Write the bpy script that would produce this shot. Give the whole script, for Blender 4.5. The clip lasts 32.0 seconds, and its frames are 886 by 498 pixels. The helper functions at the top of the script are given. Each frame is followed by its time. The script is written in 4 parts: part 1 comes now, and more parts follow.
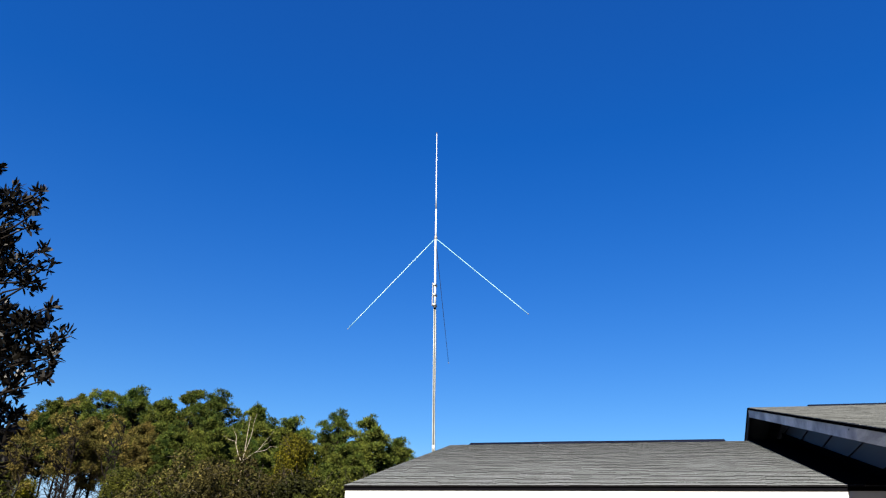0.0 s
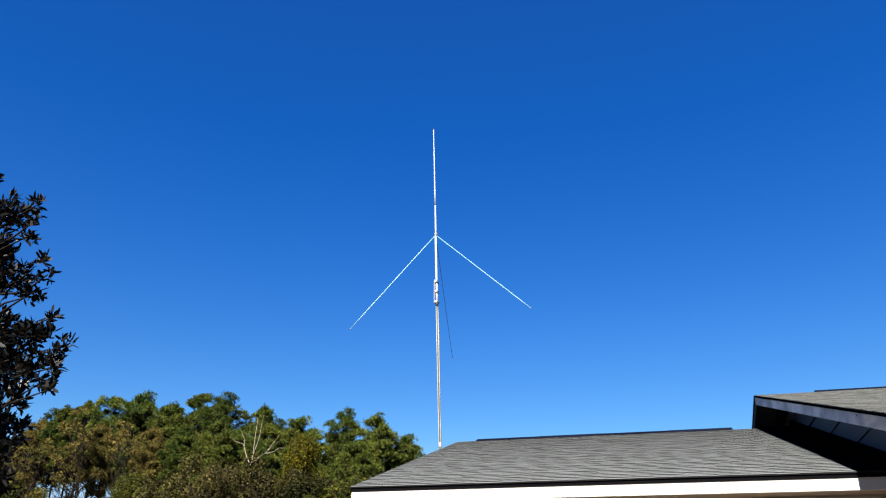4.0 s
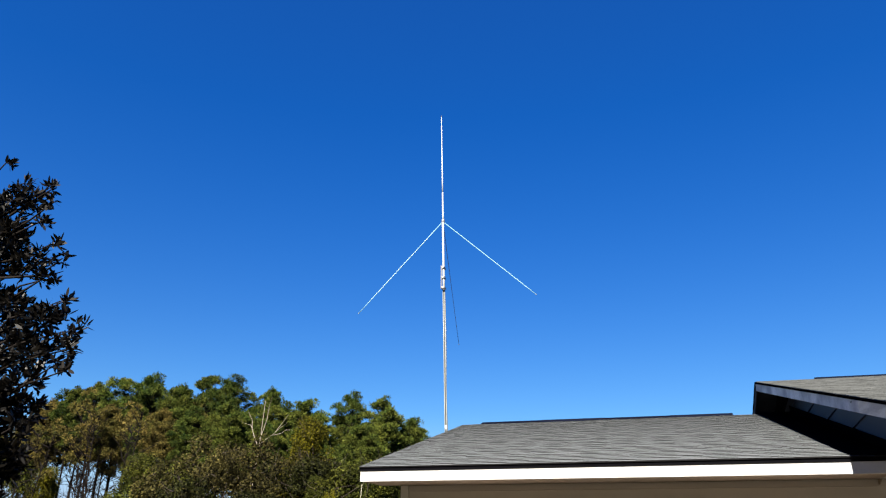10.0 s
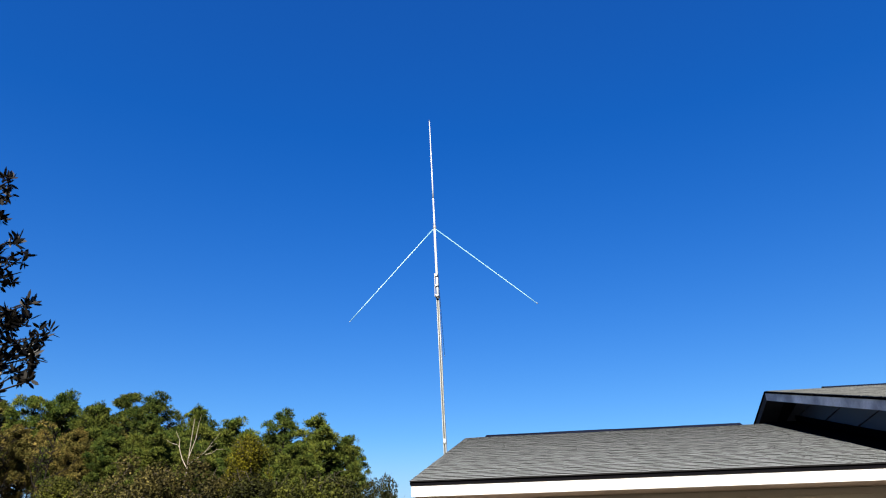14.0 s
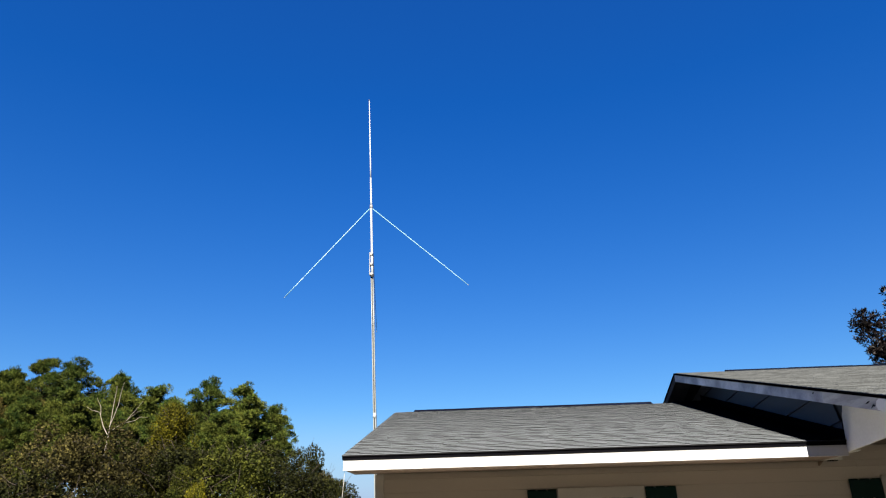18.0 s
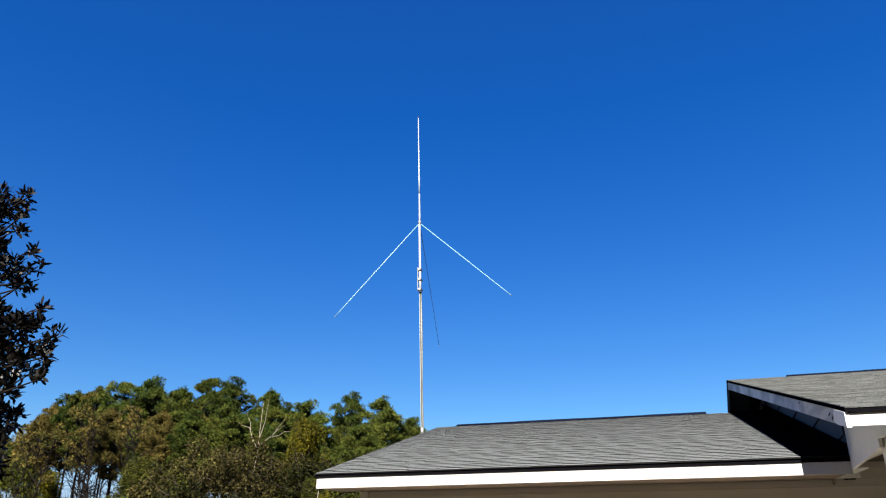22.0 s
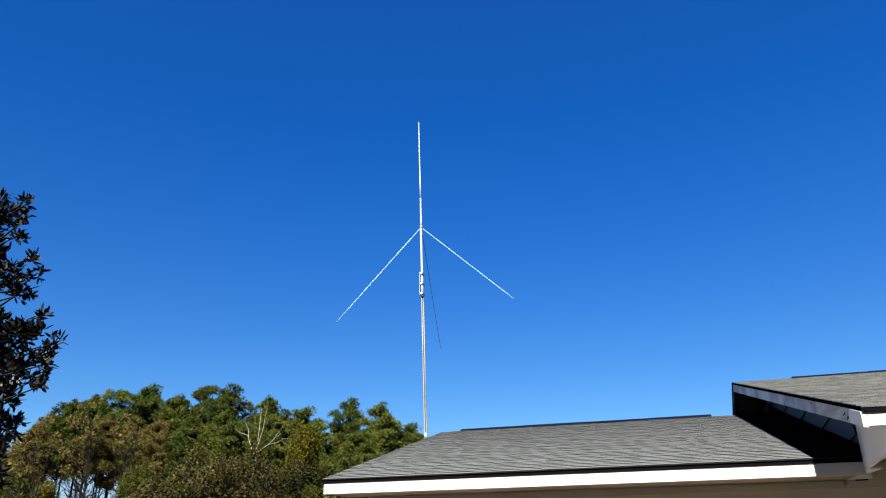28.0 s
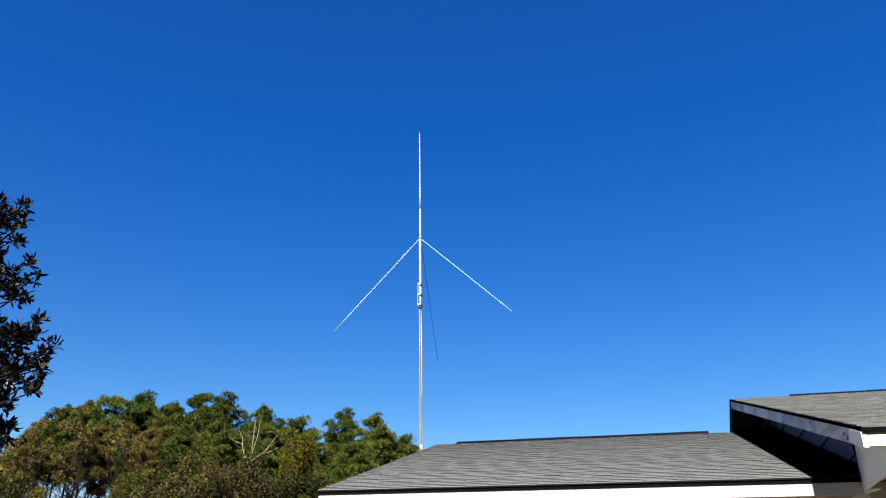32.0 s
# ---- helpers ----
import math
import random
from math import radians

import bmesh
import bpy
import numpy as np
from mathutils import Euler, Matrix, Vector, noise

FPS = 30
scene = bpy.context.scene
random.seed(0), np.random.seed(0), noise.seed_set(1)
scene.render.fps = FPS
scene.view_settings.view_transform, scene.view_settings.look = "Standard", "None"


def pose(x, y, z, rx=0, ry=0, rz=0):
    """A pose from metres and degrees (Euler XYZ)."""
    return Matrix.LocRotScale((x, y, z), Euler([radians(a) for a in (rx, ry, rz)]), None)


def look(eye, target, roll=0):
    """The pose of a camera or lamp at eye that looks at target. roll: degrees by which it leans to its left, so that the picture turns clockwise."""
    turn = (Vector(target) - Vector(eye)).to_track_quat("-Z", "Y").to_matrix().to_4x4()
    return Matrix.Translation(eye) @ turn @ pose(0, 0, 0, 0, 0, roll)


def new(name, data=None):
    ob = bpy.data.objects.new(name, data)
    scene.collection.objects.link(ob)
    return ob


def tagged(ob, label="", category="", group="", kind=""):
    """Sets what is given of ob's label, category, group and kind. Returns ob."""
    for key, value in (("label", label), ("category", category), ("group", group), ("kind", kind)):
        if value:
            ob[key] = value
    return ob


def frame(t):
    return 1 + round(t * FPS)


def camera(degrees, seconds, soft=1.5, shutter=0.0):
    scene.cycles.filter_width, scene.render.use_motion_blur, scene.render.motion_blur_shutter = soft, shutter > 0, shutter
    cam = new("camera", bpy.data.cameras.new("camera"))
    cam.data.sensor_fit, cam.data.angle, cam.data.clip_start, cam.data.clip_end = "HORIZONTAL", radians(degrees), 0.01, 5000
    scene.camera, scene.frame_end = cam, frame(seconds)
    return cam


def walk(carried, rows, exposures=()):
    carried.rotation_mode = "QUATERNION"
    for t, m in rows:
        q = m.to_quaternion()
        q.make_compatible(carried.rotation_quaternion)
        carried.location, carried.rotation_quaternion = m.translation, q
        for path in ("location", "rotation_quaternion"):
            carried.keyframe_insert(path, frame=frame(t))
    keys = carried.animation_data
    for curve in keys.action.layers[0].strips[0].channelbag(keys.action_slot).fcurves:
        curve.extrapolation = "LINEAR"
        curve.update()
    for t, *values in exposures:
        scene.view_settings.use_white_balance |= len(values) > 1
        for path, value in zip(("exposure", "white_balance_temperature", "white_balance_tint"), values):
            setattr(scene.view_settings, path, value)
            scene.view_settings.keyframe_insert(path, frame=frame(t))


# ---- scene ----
cam = camera(63.8, 32.0, soft=1.2)
PATH = [
    (0, (0.26, -0.066, 1.678), (-0.215, 1.694, 2.501), 1.7),
    (0.5, (0.332, -0.123, 1.742), (-0.151, 1.654, 2.522), 1.0),
    (1, (0.251, 0.006, 1.688), (-0.211, 1.779, 2.49), -0.1),
    (1.5, (0.267, -0.025, 1.704), (-0.218, 1.734, 2.522), -0.2),
    (2, (0.311, -0.001, 1.689), (-0.183, 1.757, 2.506), -0.0),
    (2.5, (0.297, -0.095, 1.755), (-0.194, 1.67, 2.557), -0.2),
    (3, (0.304, 0.018, 1.711), (-0.182, 1.788, 2.506), -0.1),
    (3.5, (0.274, -0.007, 1.717), (-0.207, 1.761, 2.519), -0.1),
    (5.5, (0.333, 0.017, 1.74), (-0.156, 1.771, 2.568), -0.2),
    (6, (0.315, -0.029, 1.718), (-0.169, 1.729, 2.538), -0.2),
    (6.5, (0.299, -0.051, 1.749), (-0.199, 1.702, 2.574), -0.1),
    (7, (0.331, 0.007, 1.746), (-0.184, 1.76, 2.558), -0.2),
    (7.5, (0.327, -0.028, 1.734), (-0.192, 1.728, 2.539), -0.3),
    (8, (0.339, -0.013, 1.751), (-0.175, 1.746, 2.551), -0.5),
    (8.5, (0.301, 0.005, 1.744), (-0.198, 1.764, 2.553), -0.7),
    (9, (0.313, -0.04, 1.743), (-0.193, 1.719, 2.551), -0.0),
    (9.5, (0.299, -0.006, 1.766), (-0.202, 1.754, 2.573), 0.2),
    (10, (0.332, -0.226, 1.674), (-0.172, 1.549, 2.446), 0.5),
    (10.5, (0.405, -0.162, 1.659), (-0.024, 1.664, 2.354), -1.0),
    (11, (0.403, -0.155, 1.643), (-0.017, 1.678, 2.324), 0.4),
    (11.5, (0.22, -0.337, 1.659), (-0.181, 1.527, 2.262), -0.0),
    (12, (-0.138, -0.36, 1.657), (-0.5, 1.511, 2.264), -0.9),
    (12.5, (-0.424, -0.454, 1.633), (-0.759, 1.422, 2.239), -0.6),
    (13, (-0.799, -0.164, 1.704), (-1.037, 1.707, 2.368), 0.4),
    (13.5, (-1.189, 0.002, 1.673), (-1.463, 1.828, 2.441), -1.6),
    (15.5, (-1.97, -0.332, 1.689), (-2.239, 1.46, 2.535), 0.8),
    (16, (-2.065, -0.412, 1.728), (-2.268, 1.395, 2.561), 0.1),
    (16.5, (-2.134, -0.304, 1.663), (-2.282, 1.499, 2.515), -0.3),
    (17, (-2.029, -0.415, 1.658), (-2.143, 1.398, 2.494), -0.7),
    (17.5, (-1.806, -0.359, 1.693), (-1.907, 1.47, 2.497), -0.5),
    (18, (-1.476, -0.516, 1.708), (-1.57, 1.341, 2.444), -1.5),
    (18.5, (-1.232, -0.242, 1.652), (-1.348, 1.612, 2.394), -0.6),
    (19, (-0.865, -0.277, 1.693), (-0.946, 1.617, 2.33), -1.4),
    (19.5, (-0.427, -0.283, 1.718), (-0.594, 1.6, 2.371), -1.3),
    (20, (-0.114, -0.24, 1.752), (-0.341, 1.621, 2.447), -2.9),
    (20.5, (0.164, -0.032, 1.744), (-0.145, 1.781, 2.53), 1.5),
    (21, (0.545, 0.014, 1.747), (0.189, 1.827, 2.512), -1.2),
    (21.5, (0.804, -0.018, 1.732), (0.318, 1.768, 2.489), 0.6),
    (22, (0.957, -0.025, 1.768), (0.441, 1.748, 2.535), -0.3),
    (22.5, (0.902, -0.119, 1.763), (0.406, 1.653, 2.547), -0.8),
    (23, (0.868, -0.103, 1.762), (0.395, 1.672, 2.553), -0.6),
    (23.5, (0.818, -0.067, 1.763), (0.363, 1.709, 2.564), 0.2),
    (24, (0.769, 0.0, 1.757), (0.303, 1.776, 2.55), 0.3),
    (24.5, (0.749, -0.003, 1.749), (0.265, 1.776, 2.525), 0.6),
    (25, (0.784, -0.012, 1.764), (0.284, 1.762, 2.54), 0.7),
    (25.5, (0.805, -0.045, 1.765), (0.319, 1.727, 2.554), -0.1),
    (27.5, (0.811, 0.004, 1.762), (0.307, 1.768, 2.559), -0.5),
    (28, (0.808, -0.009, 1.75), (0.305, 1.761, 2.532), -0.8),
    (28.5, (0.827, -0.006, 1.77), (0.326, 1.758, 2.567), -0.4),
    (29, (0.772, -0.02, 1.76), (0.274, 1.744, 2.561), -0.8),
    (29.5, (0.821, -0.048, 1.748), (0.323, 1.724, 2.531), 0.4),
    (30, (0.77, -0.009, 1.761), (0.307, 1.768, 2.553), 0.0),
    (30.5, (0.781, -0.017, 1.767), (0.289, 1.749, 2.565), -0.2),
    (31, (0.8, -0.038, 1.769), (0.299, 1.721, 2.58), -0.4),
    (31.5, (0.78, -0.049, 1.76), (0.294, 1.715, 2.567), -0.4),
    (32, (0.781, 0.0, 1.769), (0.287, 1.761, 2.579), 0.1),
]
walk(cam, [(t, look(eye, target, roll)) for t, eye, target, roll in PATH],
     exposures=[(0, 2.155), (10, 2.155), (12, 2.115), (13, 2.185), (16, 2.145), (17, 2.115), (19, 2.075), (21, 2.135), (32, 2.125)])

# ---------------------------------------------------------------- light
SUN_EL, SUN_AZ = 40.4, 1.5          # height of the sun, and its turn towards +x from -y (behind the camera)
world = bpy.data.worlds.new("clear_sky")
scene.world = world
world.use_nodes = True
wn, wl = world.node_tree.nodes, world.node_tree.links
wn.clear()
sky = wn.new("ShaderNodeTexSky")
sky.sky_type = "NISHITA"
sky.sun_disc = False
sky.sun_elevation = radians(SUN_EL)
sky.sun_rotation = radians(180 - SUN_AZ)
sky.altitude, sky.air_density, sky.dust_density, sky.ozone_density = 100, 1.0, 0.1, 2.4
tone = wn.new("ShaderNodeHueSaturation")
tone.inputs["Saturation"].default_value = 1.73
tone.inputs["Hue"].default_value = 0.520
tone.inputs["Value"].default_value = 1.0
back = wn.new("ShaderNodeBackground")
back.inputs["Strength"].default_value = 0.050
wout = wn.new("ShaderNodeOutputWorld")
soft_sky = wn.new("ShaderNodeGamma")
soft_sky.inputs["Gamma"].default_value = 0.74
wl.new(sky.outputs["Color"], soft_sky.inputs["Color"])
wl.new(soft_sky.outputs["Color"], tone.inputs["Color"])
# pale haze low over the horizon
way, axes, low_sky, haze = wn.new("ShaderNodeTexCoord"), wn.new("ShaderNodeSeparateXYZ"), wn.new("ShaderNodeMapRange"), wn.new("ShaderNodeMix")
low_sky.interpolation_type = "SMOOTHSTEP"
low_sky.inputs["From Min"].default_value, low_sky.inputs["From Max"].default_value = 0.17, 0.0
haze.data_type = "RGBA"
haze.inputs[7].default_value = (1.9, 2.4, 3.7, 1)
wl.new(way.outputs["Generated"], axes.inputs["Vector"])
wl.new(axes.outputs["Z"], low_sky.inputs["Value"])
wl.new(low_sky.outputs["Result"], haze.inputs[0])
balance, lift = wn.new("ShaderNodeVectorMath"), wn.new("ShaderNodeVectorMath")
balance.operation, lift.operation = "MULTIPLY", "ADD"
balance.inputs[1].default_value = (0.68, 0.96, 1.03)
lift.inputs[1].default_value = (0.035, 0.0, 0.0)
wl.new(tone.outputs["Color"], balance.inputs[0])
wl.new(balance.outputs["Vector"], lift.inputs[0])
wl.new(lift.outputs["Vector"], haze.inputs[6])
wl.new(haze.outputs[2], back.inputs["Color"])
wl.new(back.outputs["Background"], wout.inputs["Surface"])

sun_data = bpy.data.lights.new("sun", "SUN")
sun_data.energy, sun_data.angle, sun_data.color = 5.0, radians(0.53), (1.0, 0.92, 0.80)
sun = new("sun", sun_data)
ce = math.cos(radians(SUN_EL))
sun_from = Vector((math.sin(radians(SUN_AZ)) * ce, -math.cos(radians(SUN_AZ)) * ce, math.sin(radians(SUN_EL))))
sun.matrix_world = look(sun_from * 60, (0, 0, 0))


# ---------------------------------------------------------------- materials
def material(name, base, rough=0.7, metal=0.0, spread=0.15, scale=6.0, fine=60.0, bump=0.15, depth=0.004, vary=0.0,
             island=False, second=None, second_scale=1.2, spec=0.5, stretch=(1, 1, 1), both=0.0):
    """A surface with colour variation at two scales and a fine relief. vary: change of value from piece to piece."""
    m = bpy.data.materials.new(name)
    m.use_nodes = True
    n, l = m.node_tree.nodes, m.node_tree.links
    bsdf = n["Principled BSDF"]
    bsdf.inputs["Roughness"].default_value = rough
    bsdf.inputs["Metallic"].default_value = metal
    bsdf.inputs["Specular IOR Level"].default_value = spec
    co = n.new("ShaderNodeTexCoord")
    mp = n.new("ShaderNodeMapping")
    mp.inputs["Scale"].default_value = stretch
    l.new(co.outputs["Object"], mp.inputs["Vector"])
    big, small = n.new("ShaderNodeTexNoise"), n.new("ShaderNodeTexNoise")
    big.inputs["Scale"].default_value, big.inputs["Detail"].default_value = scale, 5
    small.inputs["Scale"].default_value, small.inputs["Detail"].default_value = fine, 3
    l.new(mp.outputs["Vector"], big.inputs["Vector"])
    l.new(mp.outputs["Vector"], small.inputs["Vector"])
    add = n.new("ShaderNodeMath")
    add.operation = "ADD"
    l.new(big.outputs["Fac"], add.inputs[0])
    l.new(small.outputs["Fac"], add.inputs[1])
    ramp = n.new("ShaderNodeMapRange")
    ramp.inputs["From Min"].default_value, ramp.inputs["From Max"].default_value = 0.6, 1.4
    ramp.inputs["To Min"].default_value, ramp.inputs["To Max"].default_value = 1 - spread, 1 + spread
    l.new(add.outputs[0], ramp.inputs["Value"])
    value = ramp.outputs["Result"]
    if vary:
        if island:
            src = n.new("ShaderNodeNewGeometry").outputs["Random Per Island"]
        else:
            src = n.new("ShaderNodeObjectInfo").outputs["Random"]
        r2 = n.new("ShaderNodeMapRange")
        r2.inputs["To Min"].default_value, r2.inputs["To Max"].default_value = 1 - vary, 1 + vary
        l.new(src, r2.inputs["Value"])
        mul = n.new("ShaderNodeMath")
        mul.operation = "MULTIPLY"
        l.new(value, mul.inputs[0])
        l.new(r2.outputs["Result"], mul.inputs[1])
        value = mul.outputs[0]
        if both:
            r4 = n.new("ShaderNodeMapRange")
            r4.inputs["To Min"].default_value, r4.inputs["To Max"].default_value = 1 - both, 1 + both
            l.new(n.new("ShaderNodeObjectInfo").outputs["Random"], r4.inputs["Value"])
            m2 = n.new("ShaderNodeMath")
            m2.operation = "MULTIPLY"
            l.new(value, m2.inputs[0])
            l.new(r4.outputs["Result"], m2.inputs[1])
            value = m2.outputs[0]
    col = n.new("ShaderNodeMix")
    col.data_type = "RGBA"
    col.inputs["A"].default_value = (*base, 1)
    col.inputs["B"].default_value = (*(second or base), 1)
    if second:
        wide = n.new("ShaderNodeTexNoise")
        wide.inputs["Scale"].default_value, wide.inputs["Detail"].default_value = second_scale, 3
        l.new(mp.outputs["Vector"], wide.inputs["Vector"])
        r3 = n.new("ShaderNodeMapRange")
        r3.inputs["From Min"].default_value, r3.inputs["From Max"].default_value = 0.38, 0.62
        l.new(wide.outputs["Fac"], r3.inputs["Value"])
        if vary and island:
            mix = n.new("ShaderNodeMath")
            mix.operation = "MULTIPLY_ADD"
            mix.use_clamp = True
            mix.inputs[1].default_value = 0.5
            half = n.new("ShaderNodeMath")
            half.operation = "MULTIPLY"
            half.inputs[1].default_value = 0.5
            l.new(r3.outputs["Result"], half.inputs[0])
            l.new(src, mix.inputs[0])
            l.new(half.outputs[0], mix.inputs[2])
            l.new(mix.outputs[0], col.inputs["Factor"])
        else:
            l.new(r3.outputs["Result"], col.inputs["Factor"])
    else:
        col.inputs["Factor"].default_value = 0
    scl = n.new("ShaderNodeVectorMath")
    scl.operation = "SCALE"
    l.new(col.outputs["Result"], scl.inputs[0])
    l.new(value, scl.inputs["Scale"])
    l.new(scl.outputs["Vector"], bsdf.inputs["Base Color"])
    if bump:
        b = n.new("ShaderNodeBump")
        b.inputs["Strength"].default_value, b.inputs["Distance"].default_value = bump, depth
        l.new(small.outputs["Fac"], b.inputs["Height"])
        l.new(b.outputs["Normal"], bsdf.inputs["Normal"])
    return m


M_SHINGLE = material("asphalt_shingle", (0.122, 0.136, 0.138), 0.92, spread=0.42, scale=3, fine=42, bump=0.6, vary=0.07, island=True, both=0.06, spec=0.1, second=(0.094, 0.095, 0.105), second_scale=0.8)
M_SHINGLE_JOINED = material("asphalt_shingle_rows", (0.122, 0.136, 0.138), 0.92, spread=0.42, scale=3, fine=42, bump=0.6, vary=0.09, island=True, spec=0.1, second=(0.094, 0.095, 0.105), second_scale=0.8)
M_BAND = material("dark_shingle_band", (0.078, 0.088, 0.088), 0.92, spread=0.45, scale=4, fine=55, bump=0.6, vary=0.15, island=True, spec=0.1)
# butt edges of the joined rows, set paler than M_BUTT
M_BUTT_PALE = material("pale_shingle_edge", (0.066, 0.070, 0.072), 0.95, spread=0.5, bump=0.3, vary=0.25, island=True, spec=0.0)
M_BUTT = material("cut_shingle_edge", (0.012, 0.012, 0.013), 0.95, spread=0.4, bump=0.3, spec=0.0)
M_UNDERLAY = material("roof_underlay", (0.02, 0.02, 0.02), 1.0, spread=0.2, spec=0.0)
M_EDGE = material("black_drip_edge", (0.003, 0.003, 0.004), 1.0, spread=0.2, spec=0.0)
M_RIDGE = material("ridge_cap_shingle", (0.004, 0.0055, 0.011), 1.0, spec=0.0, spread=0.3, fine=120, bump=0.5, vary=0.2)
M_FASCIA = material("white_painted_fascia", (0.43, 0.43, 0.435), 0.45, spread=0.05, scale=1.5, fine=25, bump=0.05)
M_SIDING = material("white_lap_siding", (0.5355, 0.4887, 0.4335), 0.55, spread=0.06, scale=1.2, fine=70, bump=0.12, stretch=(0.3, 1, 3))
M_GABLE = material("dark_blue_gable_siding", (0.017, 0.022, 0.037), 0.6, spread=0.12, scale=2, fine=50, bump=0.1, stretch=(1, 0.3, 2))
M_RAKE = material("weathered_rake_paint", (0.46, 0.47, 0.50), 0.6, spread=0.28, scale=3, fine=40, bump=0.15, second=(0.20, 0.21, 0.24), second_scale=2.0)
M_POST = material("white_post_paint", (0.624, 0.616, 0.592), 0.45, spread=0.06, scale=3, fine=40, bump=0.08)
M_RAKE_LOWER = material("peeling_rake_paint", (0.42, 0.42, 0.415), 0.6, spread=0.2, scale=3, fine=40, bump=0.2, second=(0.26, 0.26, 0.265), second_scale=4, stretch=(1, 0.4, 3))
M_PORCH = material("dark_porch_boards", (0.085, 0.066, 0.048), 0.7, spread=0.2, scale=2, fine=30, bump=0.1)
M_PANEL = material("grey_panel_paint", (0.66, 0.66, 0.65), 0.5, spread=0.08, scale=3, fine=40, bump=0.08)
# near-black: the shade under the rake overhang is put into this colour
M_RAKE_SOFFIT = material("shade_dark_soffit", (0.025, 0.025, 0.028), 0.8, spread=0.3, scale=3, fine=30, bump=0.1, spec=0.05)
M_SOFFIT = material("soffit_paint", (0.20, 0.15, 0.115), 0.6, spread=0.1, scale=2, fine=30, bump=0.06)
M_SHUTTER = material("green_shutter_paint", (0.0091, 0.0294, 0.0259), 0.6, spec=0.06, spread=0.12, scale=4, fine=60, bump=0.1, stretch=(3, 3, 0.4))
M_TRIM = material("white_window_trim", (0.544, 0.527, 0.493), 0.4, spread=0.04, bump=0.04)
M_BLIND = material("pale_green_shade", (0.091, 0.1022, 0.0784), 0.85, spread=0.2, scale=5, fine=40, bump=0.2, second=(0.1155, 0.1225, 0.098), second_scale=6)
M_DARK = material("dark_interior", (0.03, 0.028, 0.026), 0.9, spread=0.2)
M_WHITE_TUBE = material("white_fibreglass", (0.27, 0.290, 0.295), 0.32, spread=0.05, scale=3, bump=0.02)
M_ALU = material("aluminium_tube", (0.168, 0.168, 0.168), 0.5, metal=0.3, spread=0.08, scale=4, bump=0.03)
M_STEEL = material("rusty_mast", (0.0120, 0.0110, 0.0095), 0.6, metal=0.1, spread=0.2, scale=2.5, fine=30, bump=0.06, second=(0.028, 0.024, 0.019), second_scale=1.4, stretch=(1, 1, 0.3))
M_MAST_EDGE = material("pale_mast_edge", (0.190, 0.207, 0.200), 0.5, metal=0.2, spread=0.2, scale=2.5, fine=30, bump=0.05, stretch=(1, 1, 0.3))
M_RADIAL = material("pale_radial_rod", (0.135, 0.265, 0.300), 0.4, spread=0.08, scale=3, bump=0.02)
M_COAX = material("black_coax", (0.02, 0.02, 0.022), 0.5, spread=0.1)
M_CORD = material("pale_cord", (0.30, 0.28, 0.23), 0.8, spread=0.15)
M_BARK = material("pine_bark", (0.0385, 0.028, 0.0217), 0.95, spread=0.4, scale=3, fine=18, bump=0.6, depth=0.03, stretch=(1, 1, 0.3))
M_BARK_DARK = material("dark_wet_bark", (0.0085, 0.007, 0.0062), 0.95, spread=0.4, scale=3, fine=18, bump=0.6, depth=0.03, stretch=(1, 1, 0.3), spec=0.05)
M_DEADWOOD = material("bleached_wood", (0.196, 0.168, 0.133), 0.85, spread=0.2, scale=3, fine=20, bump=0.3)
M_GROUND = material("dry_lawn", (0.049, 0.0385, 0.021), 0.95, spread=0.35, scale=0.6, fine=14, bump=0.5, depth=0.03, second=(0.0294, 0.0252, 0.0112), second_scale=0.25)


def leaf_material(name, a, b, rough=0.65, glow=0.12, vary=0.35, spec=0.05, spread=0.3):
    """Foliage: two greens mixed leaf by leaf, some light passing through."""
    m = material(name, a, rough, spread=spread, scale=0.9, fine=3.0, bump=0, vary=vary, island=True, second=b, second_scale=0.55, spec=spec, both=0.28)
    n, l = m.node_tree.nodes, m.node_tree.links
    bsdf = n["Principled BSDF"]
    out = n["Material Output"]
    tr = n.new("ShaderNodeBsdfTranslucent")
    l.new(bsdf.inputs["Base Color"].links[0].from_socket, tr.inputs["Color"])
    mix = n.new("ShaderNodeMixShader")
    mix.inputs["Fac"].default_value = glow
    l.new(bsdf.outputs["BSDF"], mix.inputs[1])
    l.new(tr.outputs["BSDF"], mix.inputs[2])
    l.new(mix.outputs["Shader"], out.inputs["Surface"])
    return m


M_PINE = leaf_material("pine_needles", (0.010, 0.029, 0.005), (0.057, 0.062, 0.010), glow=0.04, spread=0.7, vary=0.4)
M_PINE_BROWN = leaf_material("browning_needles", (0.036, 0.041, 0.009), (0.094, 0.069, 0.018), glow=0.04, spread=0.7, vary=0.45)
M_THICKET = leaf_material("thicket_leaves", (0.0090, 0.0098, 0.0030), (0.041, 0.0345, 0.0100), glow=0.05, spread=0.6, vary=0.8)
M_THICKET_GREEN = leaf_material("green_thicket_leaves", (0.0022, 0.0034, 0.0009), (0.0145, 0.0155, 0.0034), glow=0.05, spread=0.6, vary=0.8)
M_OLIVE_GREEN = leaf_material("olive_green_leaves", (0.011, 0.018, 0.003), (0.042, 0.043, 0.006), glow=0.05, spread=0.6, vary=0.6)
M_YELLOW = leaf_material("yellow_green_leaves", (0.014, 0.019, 0.002), (0.064, 0.056, 0.003), glow=0.05, spread=0.6, vary=0.75)
